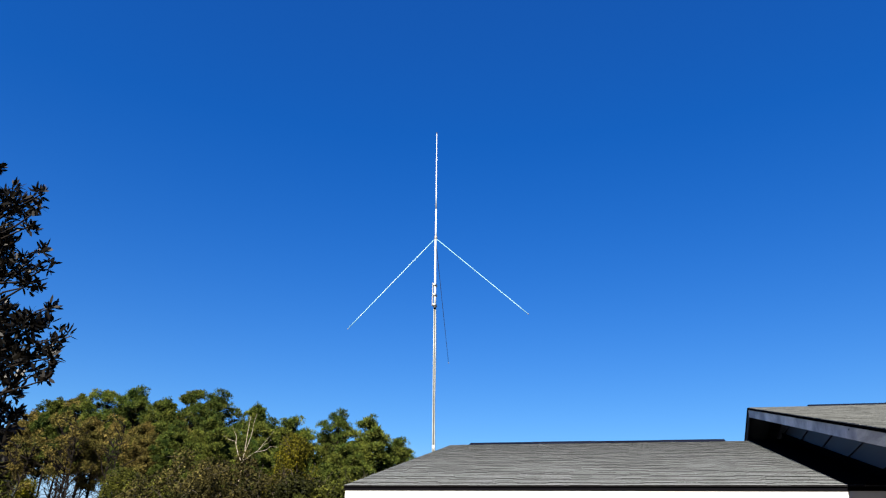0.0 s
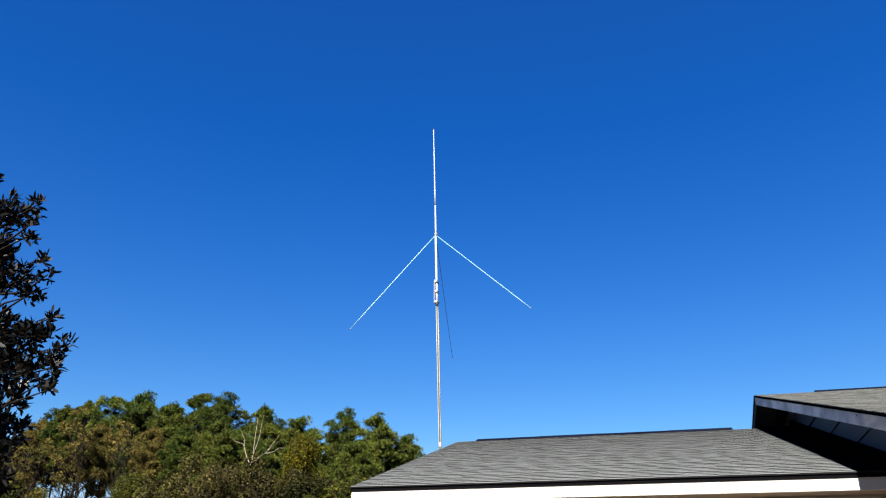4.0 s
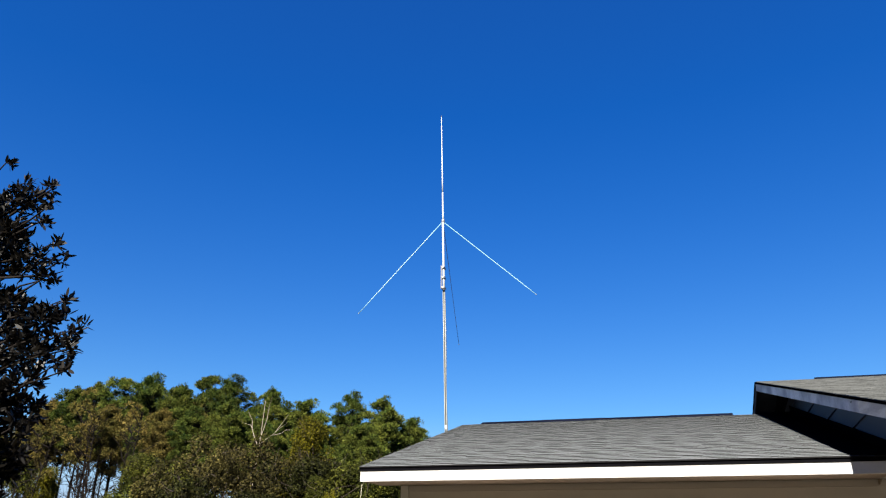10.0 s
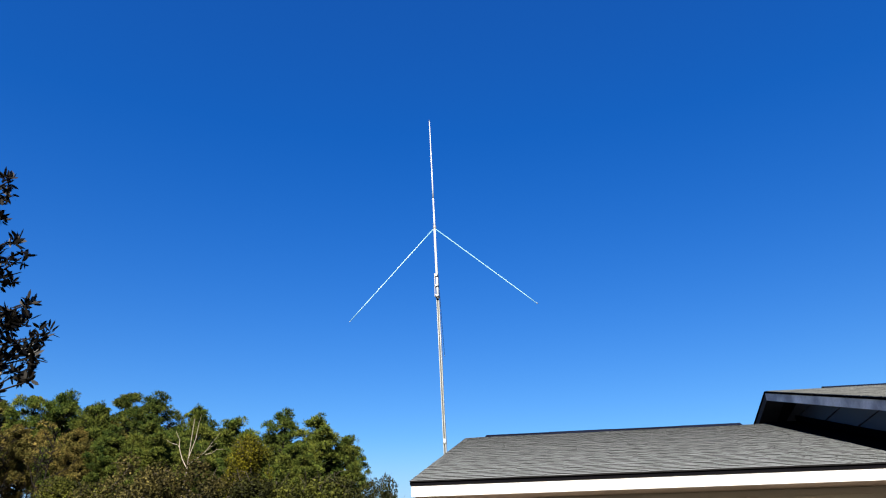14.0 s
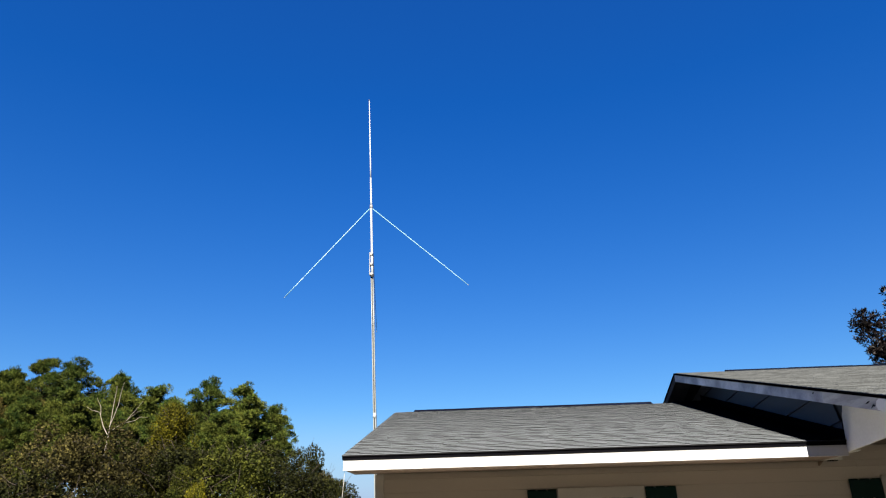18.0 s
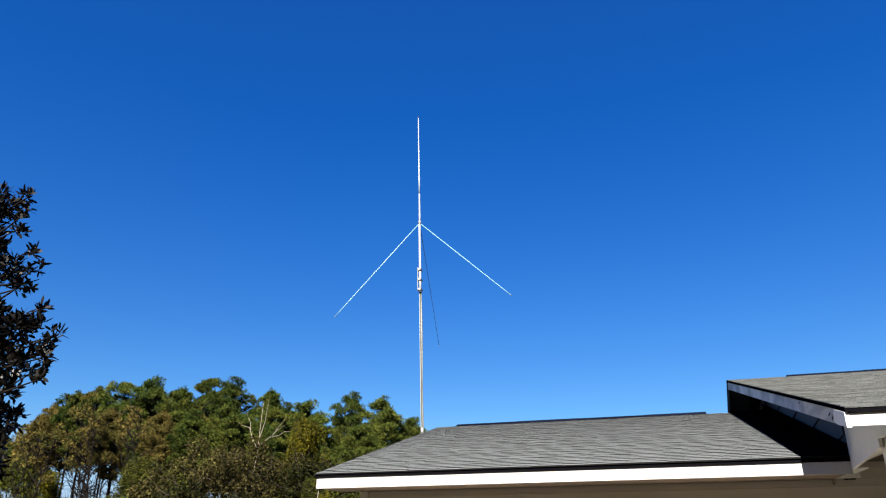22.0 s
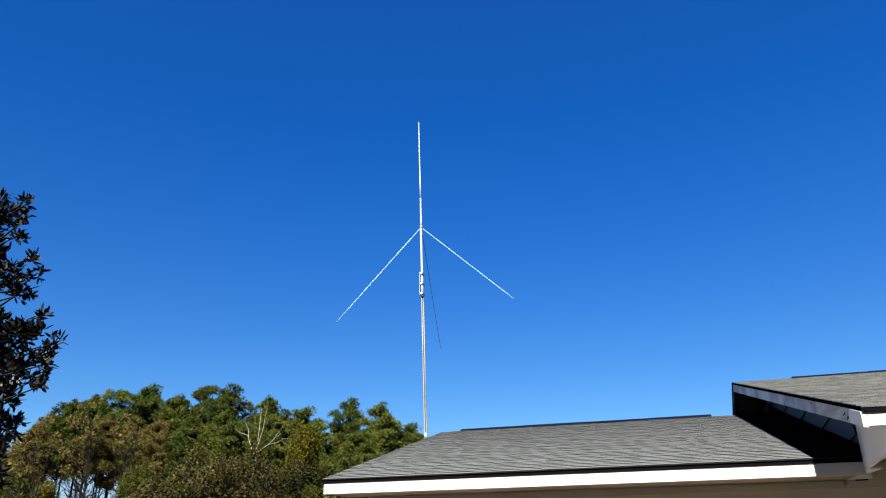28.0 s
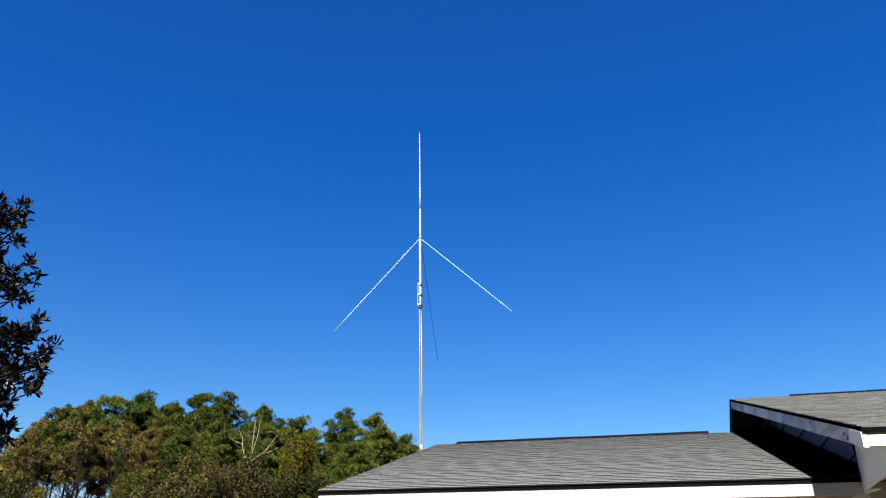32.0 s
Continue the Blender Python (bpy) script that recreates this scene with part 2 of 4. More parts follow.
# near-black with crown shade put in; wide vary stands for sunlit leaves
M_MAGNOLIA = leaf_material("glossy_shade_leaves", (0.0006, 0.0007, 0.0008), (0.0034, 0.0026, 0.0015), rough=0.42, glow=0.03, spec=0.13, vary=0.9)
M_SPRIG = leaf_material("sprig_leaves", (0.008, 0.02, 0.006), (0.016, 0.032, 0.010))
M_RUST = leaf_material("dark_rusty_leaves", (0.0008, 0.0008, 0.0010), (0.0100, 0.0066, 0.0056), rough=0.45, glow=0.04, spec=0.14, vary=0.9)

glass = bpy.data.materials.new("window_glass")
glass.use_nodes = True
gn, gl = glass.node_tree.nodes, glass.node_tree.links
gn.remove(gn["Principled BSDF"])
clear, gloss, fres, gmix = gn.new("ShaderNodeBsdfTransparent"), gn.new("ShaderNodeBsdfGlossy"), gn.new("ShaderNodeFresnel"), gn.new("ShaderNodeMixShader")
clear.inputs["Color"].default_value = (0.90, 0.95, 0.93, 1)
gloss.inputs["Roughness"].default_value = 0.02
fres.inputs["IOR"].default_value = 1.5
gl.new(fres.outputs["Fac"], gmix.inputs["Fac"])
gl.new(clear.outputs["BSDF"], gmix.inputs[1])
gl.new(gloss.outputs["BSDF"], gmix.inputs[2])
gl.new(gmix.outputs["Shader"], gn["Material Output"].inputs["Surface"])


# ---------------------------------------------------------------- mesh helpers
def part(name, data, mat, parent=None, label=""):
    """A mesh object from a bmesh, a mesh, or (vertices, faces), under a thing or a part."""
    if isinstance(data, bmesh.types.BMesh):
        me = bpy.data.meshes.new(name)
        data.to_mesh(me)
        data.free()
    elif isinstance(data, tuple):
        me = bpy.data.meshes.new(name)
        me.from_pydata(data[0], [], data[1])
        me.update()
    else:
        me = data
    if mat and not me.materials:
        me.materials.append(mat)
    ob = new(name, me)
    if parent is not None:
        ob.parent = parent
    if label:
        ob["label"] = label
    return ob


def box(x0, x1, y0, y1, z0, z1, bevel=0.0, bm=None):
    bm = bm or bmesh.new()
    vs = [bm.verts.new((x, y, z)) for x in (x0, x1) for y in (y0, y1) for z in (z0, z1)]
    fs = [bm.faces.new([vs[i] for i in f]) for f in ((0, 1, 3, 2), (4, 6, 7, 5), (0, 4, 5, 1), (2, 3, 7, 6), (0, 2, 6, 4), (1, 5, 7, 3))]
    if bevel:
        bmesh.ops.bevel(bm, geom=list({e for f in fs for e in f.edges}), offset=bevel, segments=2, affect="EDGES", profile=0.5)
    return bm


def prism(points, x0, x1, skew=None, bm=None):
    """A solid with a profile of (y, z) points, from x0 to x1; skew(y): added to x."""
    bm = bm or bmesh.new()
    sk = skew or (lambda y: 0.0)
    a = [bm.verts.new((x0 + sk(y), y, z)) for y, z in points]
    b = [bm.verts.new((x1 + sk(y), y, z)) for y, z in points]
    bm.faces.new(a)
    bm.faces.new(b[::-1])
    k = len(points)
    for i in range(k):
        bm.faces.new((a[i], b[i], b[(i + 1) % k], a[(i + 1) % k]))
    bmesh.ops.recalc_face_normals(bm, faces=bm.faces[:])
    return bm


def tube(points, radii, sides=10, bm=None, cap=True):
    """A round tube through points with a radius at each."""
    bm = bm or bmesh.new()
    pts = [Vector(p) for p in points]
    rings = []
    side = None
    for i, p in enumerate(pts):
        d = (pts[min(i + 1, len(pts) - 1)] - pts[max(i - 1, 0)]).normalized()
        if side is None:
            side = d.orthogonal().normalized()
        side = (side - d * side.dot(d)).normalized()
        up = d.cross(side)
        r = radii[i] if hasattr(radii, "__len__") else radii
        rings.append([bm.verts.new(p + (side * math.cos(a) + up * math.sin(a)) * r) for a in [2 * math.pi * k / sides for k in range(sides)]])
    for a, b in zip(rings, rings[1:]):
        for k in range(sides):
            bm.faces.new((a[k], a[(k + 1) % sides], b[(k + 1) % sides], b[k])).smooth = True
    if cap:
        bm.faces.new(rings[0][::-1])
        bm.faces.new(rings[-1])
    return bm


def lathe(profile, cx, cy, sides=20, bm=None):
    """A turned piece: (radius, z) profile round a vertical axis."""
    bm = bm or bmesh.new()
    rings = [[bm.verts.new((cx + r * math.cos(2 * math.pi * k / sides), cy + r * math.sin(2 * math.pi * k / sides), z)) for k in range(sides)] for r, z in profile]
    for a, b in zip(rings, rings[1:]):
        for k in range(sides):
            bm.faces.new((a[k], a[(k + 1) % sides], b[(k + 1) % sides], b[k])).smooth = True
    bm.faces.new(rings[0][::-1])
    bm.faces.new(rings[-1])
    bmesh.ops.recalc_face_normals(bm, faces=bm.faces[:])
    return bm


def thing(name, label, category, group="", kind="", at=(0, 0, 0)):
    ob = new(name)
    ob.location = at
    ob.empty_display_size = 0.3
    return tagged(ob, label, category, group, kind)


# ---------------------------------------------------------------- ground
def ground_sheet():
    """One sheet to the horizon, gently uneven."""
    rs = np.random.RandomState(3)
    xs = np.concatenate([np.linspace(-3000, -120, 12), np.linspace(-100, 100, 81), np.linspace(120, 3000, 12)])
    X, Y = np.meshgrid(xs, xs)
    Z = -0.02 + 0.05 * np.sin(X * 0.31 + 1) * np.cos(Y * 0.23) * np.clip((np.hypot(X, Y - 12) - 14) / 10, 0, 1)
    k = len(xs)
    v = np.stack([X.ravel(), Y.ravel(), Z.ravel()], -1).tolist()
    f = [(j * k + i, j * k + i + 1, (j + 1) * k + i + 1, (j + 1) * k + i) for j in range(k - 1) for i in range(k - 1)]
    ob = part("ground", (v, f), M_GROUND)
    return tagged(ob, "dry winter lawn of brown and green grass", "ground", kind="structure")


ground_sheet()

# ---------------------------------------------------------------- house, plan in metres
WALL_Y, EAVE_Y = 9.4, 8.65              # front wall and front eave of the low wing
WEST_X, RAKE_X = -2.94, -3.26           # wall corner and roof edge of the low wing
RIDGE_Y, RIDGE_Z, EAVE_Z = 14.165, 3.985, 2.612
GABLE_X = 2.90                          # end wall of the high wing
P_EAVE_Y, P_EAVE_Z = 6.6, 2.80         # front eave of the high wing
P_RIDGE_Y, P_RIDGE_Z = 13.65, 4.475
EAST_X = 13.0
BACK_Y = 19.0


def skew(y):
    """The rake of the high wing runs slightly out of square."""
    return -0.0262 * (min(y, P_RIDGE_Y) - P_EAVE_Y) + 0.05 * max(0.0, y - P_RIDGE_Y)


house = thing("house", "single-storey white lap-sided house with grey shingle roofs and green shutters", "house", at=(0, 12, 0))
HX = Vector(house.location)


def hpart(name, bm, mat, parent=None, label=""):
    """A part of the house, built in world metres."""
    bmesh.ops.translate(bm, verts=bm.verts[:], vec=-HX)
    return part(name, bm, mat, parent or house, label)


def hole_wall(holes, x0, x1, z0, z1, y0, y1):
    """A wall with openings (x0, x1, z0, z1) through it, as one mesh of blocks."""
    bm = bmesh.new()
    xs = sorted({x0, x1, *[h[0] for h in holes], *[h[1] for h in holes]})
    zs = sorted({z0, z1, *[h[2] for h in holes], *[h[3] for h in holes]})
    for a, b in zip(xs, xs[1:]):
        for c, d in zip(zs, zs[1:]):
            mx, mz = (a + b) / 2, (c + d) / 2
            if not any(h[0] < mx < h[1] and h[2] < mz < h[3] for h in holes):
                box(a, b, y0, y1, c, d, bm=bm)
    bmesh.ops.remove_doubles(bm, verts=bm.verts[:], dist=1e-4)
    return bm


WINDOWS = [(-0.43, 0.43, 0.72, 2.06), (3.70, 4.56, 0.72, 2.09)]
front_wall = hpart("front_wall", hole_wall(WINDOWS, WEST_X, EAST_X - 0.4, 0.0, 2.46, WALL_Y + 0.02, WALL_Y + 0.16), M_SIDING, label="white lap-sided front wall")
hpart("porch_wall_top", box(GABLE_X + 0.0, EAST_X - 0.4, WALL_Y + 0.02, WALL_Y + 0.16, 2.461, 2.64), M_SIDING)
hpart("side_wall", box(WEST_X, WEST_X + 0.14, WALL_Y + 0.17, BACK_Y, 0.0, 2.46), M_SIDING)
hpart("back_wall", box(WEST_X, EAST_X - 0.4, BACK_Y + 0.01, BACK_Y + 0.15, 0.0, 2.46), M_SIDING)
hpart("side_wall", box(EAST_X - 0.54, EAST_X - 0.4, WALL_Y + 0.17, BACK_Y, 0.0, 2.46), M_SIDING)
hpart("interior_floor", box(WEST_X + 0.15, EAST_X - 0.55, WALL_Y + 0.17, BACK_Y - 0.01, 0.0, 0.3), M_DARK)
hpart("corner_board", box(WEST_X - 0.02, WEST_X + 0.09, WALL_Y - 0.022, WALL_Y + 0.018, 0.0, 2.43, 0.004), M_TRIM, label="white corner board")


def siding_run(x0, x1, z, last):
    """One lap board: thick at its lower edge, thin at the top."""
    return prism([(WALL_Y + 0.018, z), (WALL_Y - 0.014, z), (WALL_Y - 0.010, z + 0.004), (WALL_Y + 0.008, z + last), (WALL_Y + 0.018, z + last)], x0, x1)


COURSE = 0.169
z = 1.508 - 8 * COURSE
while z < 2.43:
    top = min(COURSE + 0.004, 2.432 - z)
    cuts = [(-0.56, 0.56, 0.6, 2.19), (3.57, 4.70, 0.6, 2.22)]
    runs, left = [], WEST_X + 0.094
    for a, b, c, d in cuts:
        if z + COURSE > c and z < d - 0.02:
            runs.append((left, a - 0.003))
            left = b + 0.003
    runs.append((left, EAST_X - 0.45))
    for a, b in runs:
        n = max(1, round((b - a) / 3.4))
        for k in range(n):
            hpart("siding_board", siding_run(a + (b - a) * k / n + (0.0015 if k else 0), a + (b - a) * (k + 1) / n, z, top), M_SIDING, front_wall)
    z += COURSE
for zz in (2.4325, 2.5365):
    hpart("siding_board", siding_run(GABLE_X + 0.17, EAST_X - 0.45, zz, 0.104 if zz < 2.5 else 0.08), M_SIDING, front_wall)


def window(x0, x1, z0, z1):
    """A white double-hung window in its opening, with glass and a roller shade behind it."""
    win = hpart("window", hole_wall([(x0, x1, z0, z1)], x0 - 0.13, x1 + 0.13, z0 - 0.10, z1 + 0.13, WALL_Y - 0.028, WALL_Y + 0.017), M_TRIM, label="white double-hung window with a pale green roller shade")
    mid = z1 - 0.67
    for a, b, y in ((mid, z1, WALL_Y + 0.04), (z0, mid - 0.002, WALL_Y + 0.075)):
        hpart("sash", hole_wall([(x0 + 0.012, x1 - 0.012, a + 0.035, b - 0.008)], x0 + 0.002, x1 - 0.002, a, b - 0.002, y, y + 0.03), M_TRIM, win)
        p = hpart("pane", box(x0 + 0.012, x1 - 0.012, y + 0.012, y + 0.017, a + 0.035, b - 0.008), glass, win)
        p.visible_shadow = False
    hpart("roller_shade", box(x0 + 0.008, x1 - 0.008, WALL_Y + 0.108, WALL_Y + 0.114, z0 + 0.02, z1 - 0.005, 0.001), M_BLIND, win, "pale green roller shade")
    hpart("sill", box(x0 - 0.16, x1 + 0.16, WALL_Y - 0.07, WALL_Y + 0.03, z0 - 0.14, z0 - 0.101, 0.005), M_TRIM, win)
    return win


for w in WINDOWS:
    window(*w)


def shutter(x0, x1, z0, z1):
    """Three green boards with open joints, held by battens."""
    sh = hpart("shutter", box(x0 + 0.004, x1 - 0.004, WALL_Y - 0.050, WALL_Y - 0.030, z1 - 0.235, z1 - 0.012, 0.002), M_SHUTTER, label="dark green board shutter with open joints")
    w = (x1 - x0 - 2 * 0.028) / 3
    for k in range(3):
        a = x0 + k * (w + 0.028)
        hpart("board", box(a, a + w, WALL_Y - 0.030, WALL_Y - 0.0155, z0, z1, 0.003), M_SHUTTER, sh)
    for zb in (z1 - 0.953, z0 + 0.04):
        hpart("batten", box(x0 + 0.004, x1 - 0.004, WALL_Y - 0.045, WALL_Y - 0.0305, zb, zb + 0.17, 0.003), M_SHUTTER, sh)
    return sh


shutter(-0.955, -0.575, 0.66, 2.175)
shutter(0.572, 0.967, 0.66, 2.178)
shutter(3.16, 3.56, 0.66, 2.20)

# eaves of the low wing
hpart("fascia", box(RAKE_X, GABLE_X - 0.005, EAVE_Y, EAVE_Y + 0.025, 2.432, 2.567, 0.003), M_FASCIA, label="white fascia board of the low eave")
hpart("soffit", box(RAKE_X + 0.02, 2.843, EAVE_Y + 0.027, WALL_Y - 0.016, 2.436, 2.452), M_SOFFIT, label="boxed soffit")
SL = (RIDGE_Z - EAVE_Z) / (RIDGE_Y - EAVE_Y)
PSL = (P_RIDGE_Z - P_EAVE_Z) / (P_RIDGE_Y - P_EAVE_Y)


def slab(x0a, x1, ey, ez, ry, rz, thick, drop, sk=None):
    """A two-slope roof deck, its lower faces thick below, its upper faces drop below the roof line."""
    s = (rz - ez) / (ry - ey)
    by = 2 * ry - ey
    pts = [(ey, ez - drop), (ry, rz - drop), (by, ez - drop), (by, ez - drop - thick), (ry, rz - drop - thick), (ey, ez - drop - thick)]
    return prism(pts, x0a, x1, sk)


low_roof = hpart("low_roof", slab(RAKE_X + 0.012, GABLE_X - 0.003, EAVE_Y - 0.01, EAVE_Z, RIDGE_Y, RIDGE_Z, 0.034, 0.014), M_UNDERLAY, label="grey shingle roof of the low wing")
hpart("drip_edge", box(RAKE_X - 0.012, GABLE_X - 0.006, EAVE_Y - 0.013, EAVE_Y - 0.002, 2.558, 2.606, 0.003), M_EDGE, label="black drip edge")
hpart("rake_board", prism([(EAVE_Y + 0.027, EAVE_Z - 0.17), (EAVE_Y + 0.027, EAVE_Z - 0.052), (RIDGE_Y, RIDGE_Z - 0.058), (RIDGE_Y, RIDGE_Z - 0.18)], RAKE_X + 0.014, RAKE_X + 0.036), M_FASCIA)
hpart("gable_wall", prism([(WALL_Y + 0.17, 2.461), (WALL_Y + 0.17, 2.56), (RIDGE_Y, RIDGE_Z - 0.07), (BACK_Y - 0.01, 2.56), (BACK_Y - 0.01, 2.461)], WEST_X, WEST_X + 0.12), M_SIDING)


# high wing: roof, rake board, gable wall, porch
high_roof = hpart("high_roof", slab(2.512, EAST_X, P_EAVE_Y - 0.01, P_EAVE_Z, P_RIDGE_Y, P_RIDGE_Z, 0.03, 0.014, skew), M_UNDERLAY, label="grey shingle roof of the high wing")
hpart("fascia", box(2.502, EAST_X, P_EAVE_Y, P_EAVE_Y + 0.025, 2.645, 2.768, 0.003), M_FASCIA, label="white fascia board of the porch eave")
hpart("drip_edge", box(2.49, EAST_X, P_EAVE_Y - 0.022, P_EAVE_Y - 0.002, 2.750, 2.800, 0.003), M_EDGE)


def rake_profile(up, low, y0):
    b = 2 * P_RIDGE_Y - P_EAVE_Y
    return [(y0, P_EAVE_Z + (y0 - P_EAVE_Y) * PSL - low), (y0, P_EAVE_Z + (y0 - P_EAVE_Y) * PSL - up), (P_RIDGE_Y, P_RIDGE_Z - up), (b, P_EAVE_Z - up), (b, P_EAVE_Z - low), (P_RIDGE_Y, P_RIDGE_Z - low)]


front_rake = [q for q in rake_profile(0.035, 0.165, P_EAVE_Y - 0.004) if q[0] <= P_RIDGE_Y]
rear_rake = [q for q in rake_profile(0.035, 0.165, P_EAVE_Y - 0.004) if q[0] >= P_RIDGE_Y]
SPLICE = 8.0
splice_z = P_EAVE_Z + (SPLICE - P_EAVE_Y) * PSL
upper_rake = [(SPLICE + 0.002, splice_z - 0.165), (SPLICE + 0.002, splice_z - 0.035)] + [q for q in front_rake if q[0] > SPLICE]
lower_rake = [q for q in front_rake if q[0] < SPLICE][::-1] + [(SPLICE, splice_z - 0.165), (SPLICE, splice_z - 0.035)]
lower_rake = [lower_rake[1], lower_rake[0], lower_rake[3], lower_rake[2]]
hpart("rake_board", prism(upper_rake, 2.478, 2.500, skew), M_RAKE, label="weathered blue-grey rake board")
hpart("rake_board", prism(lower_rake, 2.474, 2.500, skew), M_RAKE_LOWER, label="peeling pale grey lower rake board")
hpart("rake_return", prism([(6.594, 2.76), (6.594, 2.637), (6.86, 2.697), (6.93, 2.725), (6.95, 2.765), (6.93, 2.81), (6.88, 2.828)], 2.462, 2.4735, skew), M_PANEL, label="smooth grey return at the foot of the rake")
rs = np.random.RandomState(2)
for y, zz, ln in ((7.06, 2.840, 0.10), (6.99, 2.805, 0.08), (6.975, 2.785, 0.05), (8.19, 3.13, 0.05)):
    tilt = rs.uniform(-0.6, 0.3)
    hpart("paint_scuff", prism([(y, zz - 0.006), (y + ln * 0.4, zz + 0.004 + tilt * ln * 0.4), (y + ln, zz + tilt * ln), (y + ln * 0.5, zz - 0.014 + tilt * ln * 0.5)], 2.4715, 2.4738, skew), M_UNDERLAY, label="dark scuff where the paint has flaked")
# rear board takes the same shade-dark colour as the soffit
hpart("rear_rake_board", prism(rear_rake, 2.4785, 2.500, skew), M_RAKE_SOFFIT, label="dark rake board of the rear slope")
hpart("rake_edge", prism(rake_profile(0.0, 0.034, P_EAVE_Y - 0.03), 2.466, 2.508, skew), M_EDGE, label="black rake edge")
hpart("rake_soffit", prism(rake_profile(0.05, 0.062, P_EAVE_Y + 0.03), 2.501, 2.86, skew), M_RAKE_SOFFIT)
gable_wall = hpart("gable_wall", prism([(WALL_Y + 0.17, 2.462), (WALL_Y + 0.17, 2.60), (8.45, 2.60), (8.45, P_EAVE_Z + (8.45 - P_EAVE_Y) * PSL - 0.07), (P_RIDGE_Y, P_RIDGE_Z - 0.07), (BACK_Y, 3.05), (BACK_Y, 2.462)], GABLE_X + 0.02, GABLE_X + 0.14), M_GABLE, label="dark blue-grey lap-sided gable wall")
LAP, SAG = 0.42, 0.085                  # wide boards that run down a little towards the back


def lap_ends(z0):
    """Where the line z0 - SAG * (y - 8.5) meets the undersides of the front and the rear slope."""
    front = (z0 + SAG * 8.5 + 0.09 - P_EAVE_Z + PSL * P_EAVE_Y) / (PSL + SAG)
    rear = (P_EAVE_Z + PSL * (2 * P_RIDGE_Y - P_EAVE_Y) - 0.09 - z0 - SAG * 8.5) / (PSL - SAG)
    return min(max(8.68, front), P_RIDGE_Y), max(min(BACK_Y, rear), P_RIDGE_Y)


for k in range(6):
    zc, top = max(2.60, 2.44 + LAP * k), 2.44 + LAP * (k + 1) + 0.003
    bm, rings = bmesh.new(), []
    for end in (0, 1):
        ring = []
        for x, zl in ((GABLE_X + 0.019, zc), (GABLE_X - 0.014, zc), (GABLE_X + 0.006, top), (GABLE_X + 0.019, top)):
            y = lap_ends(zl)[end]
            ring.append(bm.verts.new((x, y, min(zl - SAG * (y - 8.5), P_RIDGE_Z - 0.09))))
        rings.append(ring)
    bm.faces.new(rings[0]), bm.faces.new(rings[1][::-1])
    for i in range(4):
        bm.faces.new((rings[0][i], rings[1][i], rings[1][(i + 1) % 4], rings[0][(i + 1) % 4]))
    bmesh.ops.recalc_face_normals(bm, faces=bm.faces[:])
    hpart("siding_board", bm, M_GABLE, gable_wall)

# black strips putting the rake's shade on the low roof beside the gable
def along_roof(up):
    return [(y, EAVE_Z + (y - EAVE_Y) * SL + up) for y in (EAVE_Y - 0.02, RIDGE_Y)]


upper, lower = along_roof(0.024), along_roof(0.004)
hpart("wall_flashing", prism(upper + lower[::-1], 2.60, GABLE_X - 0.016), M_EDGE, label="black strip for the rake's shade along the gable wall")
# second strip follows the skewed edge of the rake's cast shadow
upper, lower = along_roof(0.027), along_roof(0.004)
hpart("wall_flashing", prism(upper + lower[::-1], 2.478, 2.79, skew), M_EDGE)
upper, lower = along_roof(0.13), along_roof(0.025)
hpart("wall_flashing", prism(upper + lower[::-1], GABLE_X - 0.021, GABLE_X - 0.015), M_EDGE)

# porch: side panel, beams, ceiling, turned posts
hpart("porch_side_panel", prism([(7.46, 2.560), (7.46, 2.640), (P_EAVE_Y + 0.03, 2.640), (P_EAVE_Y + 0.03, P_EAVE_Z + 0.03 * PSL - 0.075), (8.445, P_EAVE_Z + 1.845 * PSL - 0.075), (8.60, 2.90), (8.66, 2.474)], GABLE_X - 0.012, GABLE_X + 0.02), M_PANEL, label="grey-white boarded end panel of the porch beam")
hpart("porch_side_beam", box(GABLE_X + 0.021, GABLE_X + 0.16, 7.62, WALL_Y - 0.016, 2.565, 2.615, 0.004), M_POST)
hpart("soffit_return", box(2.845, 3.10, 9.27, WALL_Y - 0.018, 2.436, 2.52, 0.004), M_POST, label="short grey return that closes the end of the soffit")
hpart("soffit", box(2.845, 3.06, EAVE_Y + 0.027, 9.268, 2.485, 2.50), M_PANEL)
hpart("return_vent", box(2.945, 3.06, 9.32, WALL_Y - 0.022, 2.424, 2.4355), M_EDGE, label="dark slot under the soffit return")
hpart("soffit_bracket", prism([(WALL_Y - 0.02, 2.372), (WALL_Y - 0.02, 2.427), (WALL_Y - 0.16, 2.427)], 2.826, 2.843), M_SOFFIT, label="small brown corner bracket under the soffit")
hpart("porch_beam", box(3.128, EAST_X - 0.4, 7.43, 7.61, 2.53, 2.645, 0.004), M_PORCH, label="dark stained porch beam")
hpart("porch_ceiling", box(GABLE_X + 0.17, EAST_X - 0.4, 7.62, WALL_Y - 0.016, 2.62, 2.64), M_PORCH, label="porch ceiling")
hpart("soffit", box(2.92, EAST_X, P_EAVE_Y + 0.027, 7.42, 2.650, 2.664), M_PORCH)
hpart("porch_floor", box(GABLE_X - 0.1, EAST_X - 0.4, 7.2, WALL_Y - 0.016, 0.0, 0.28, 0.01), M_UNDERLAY)


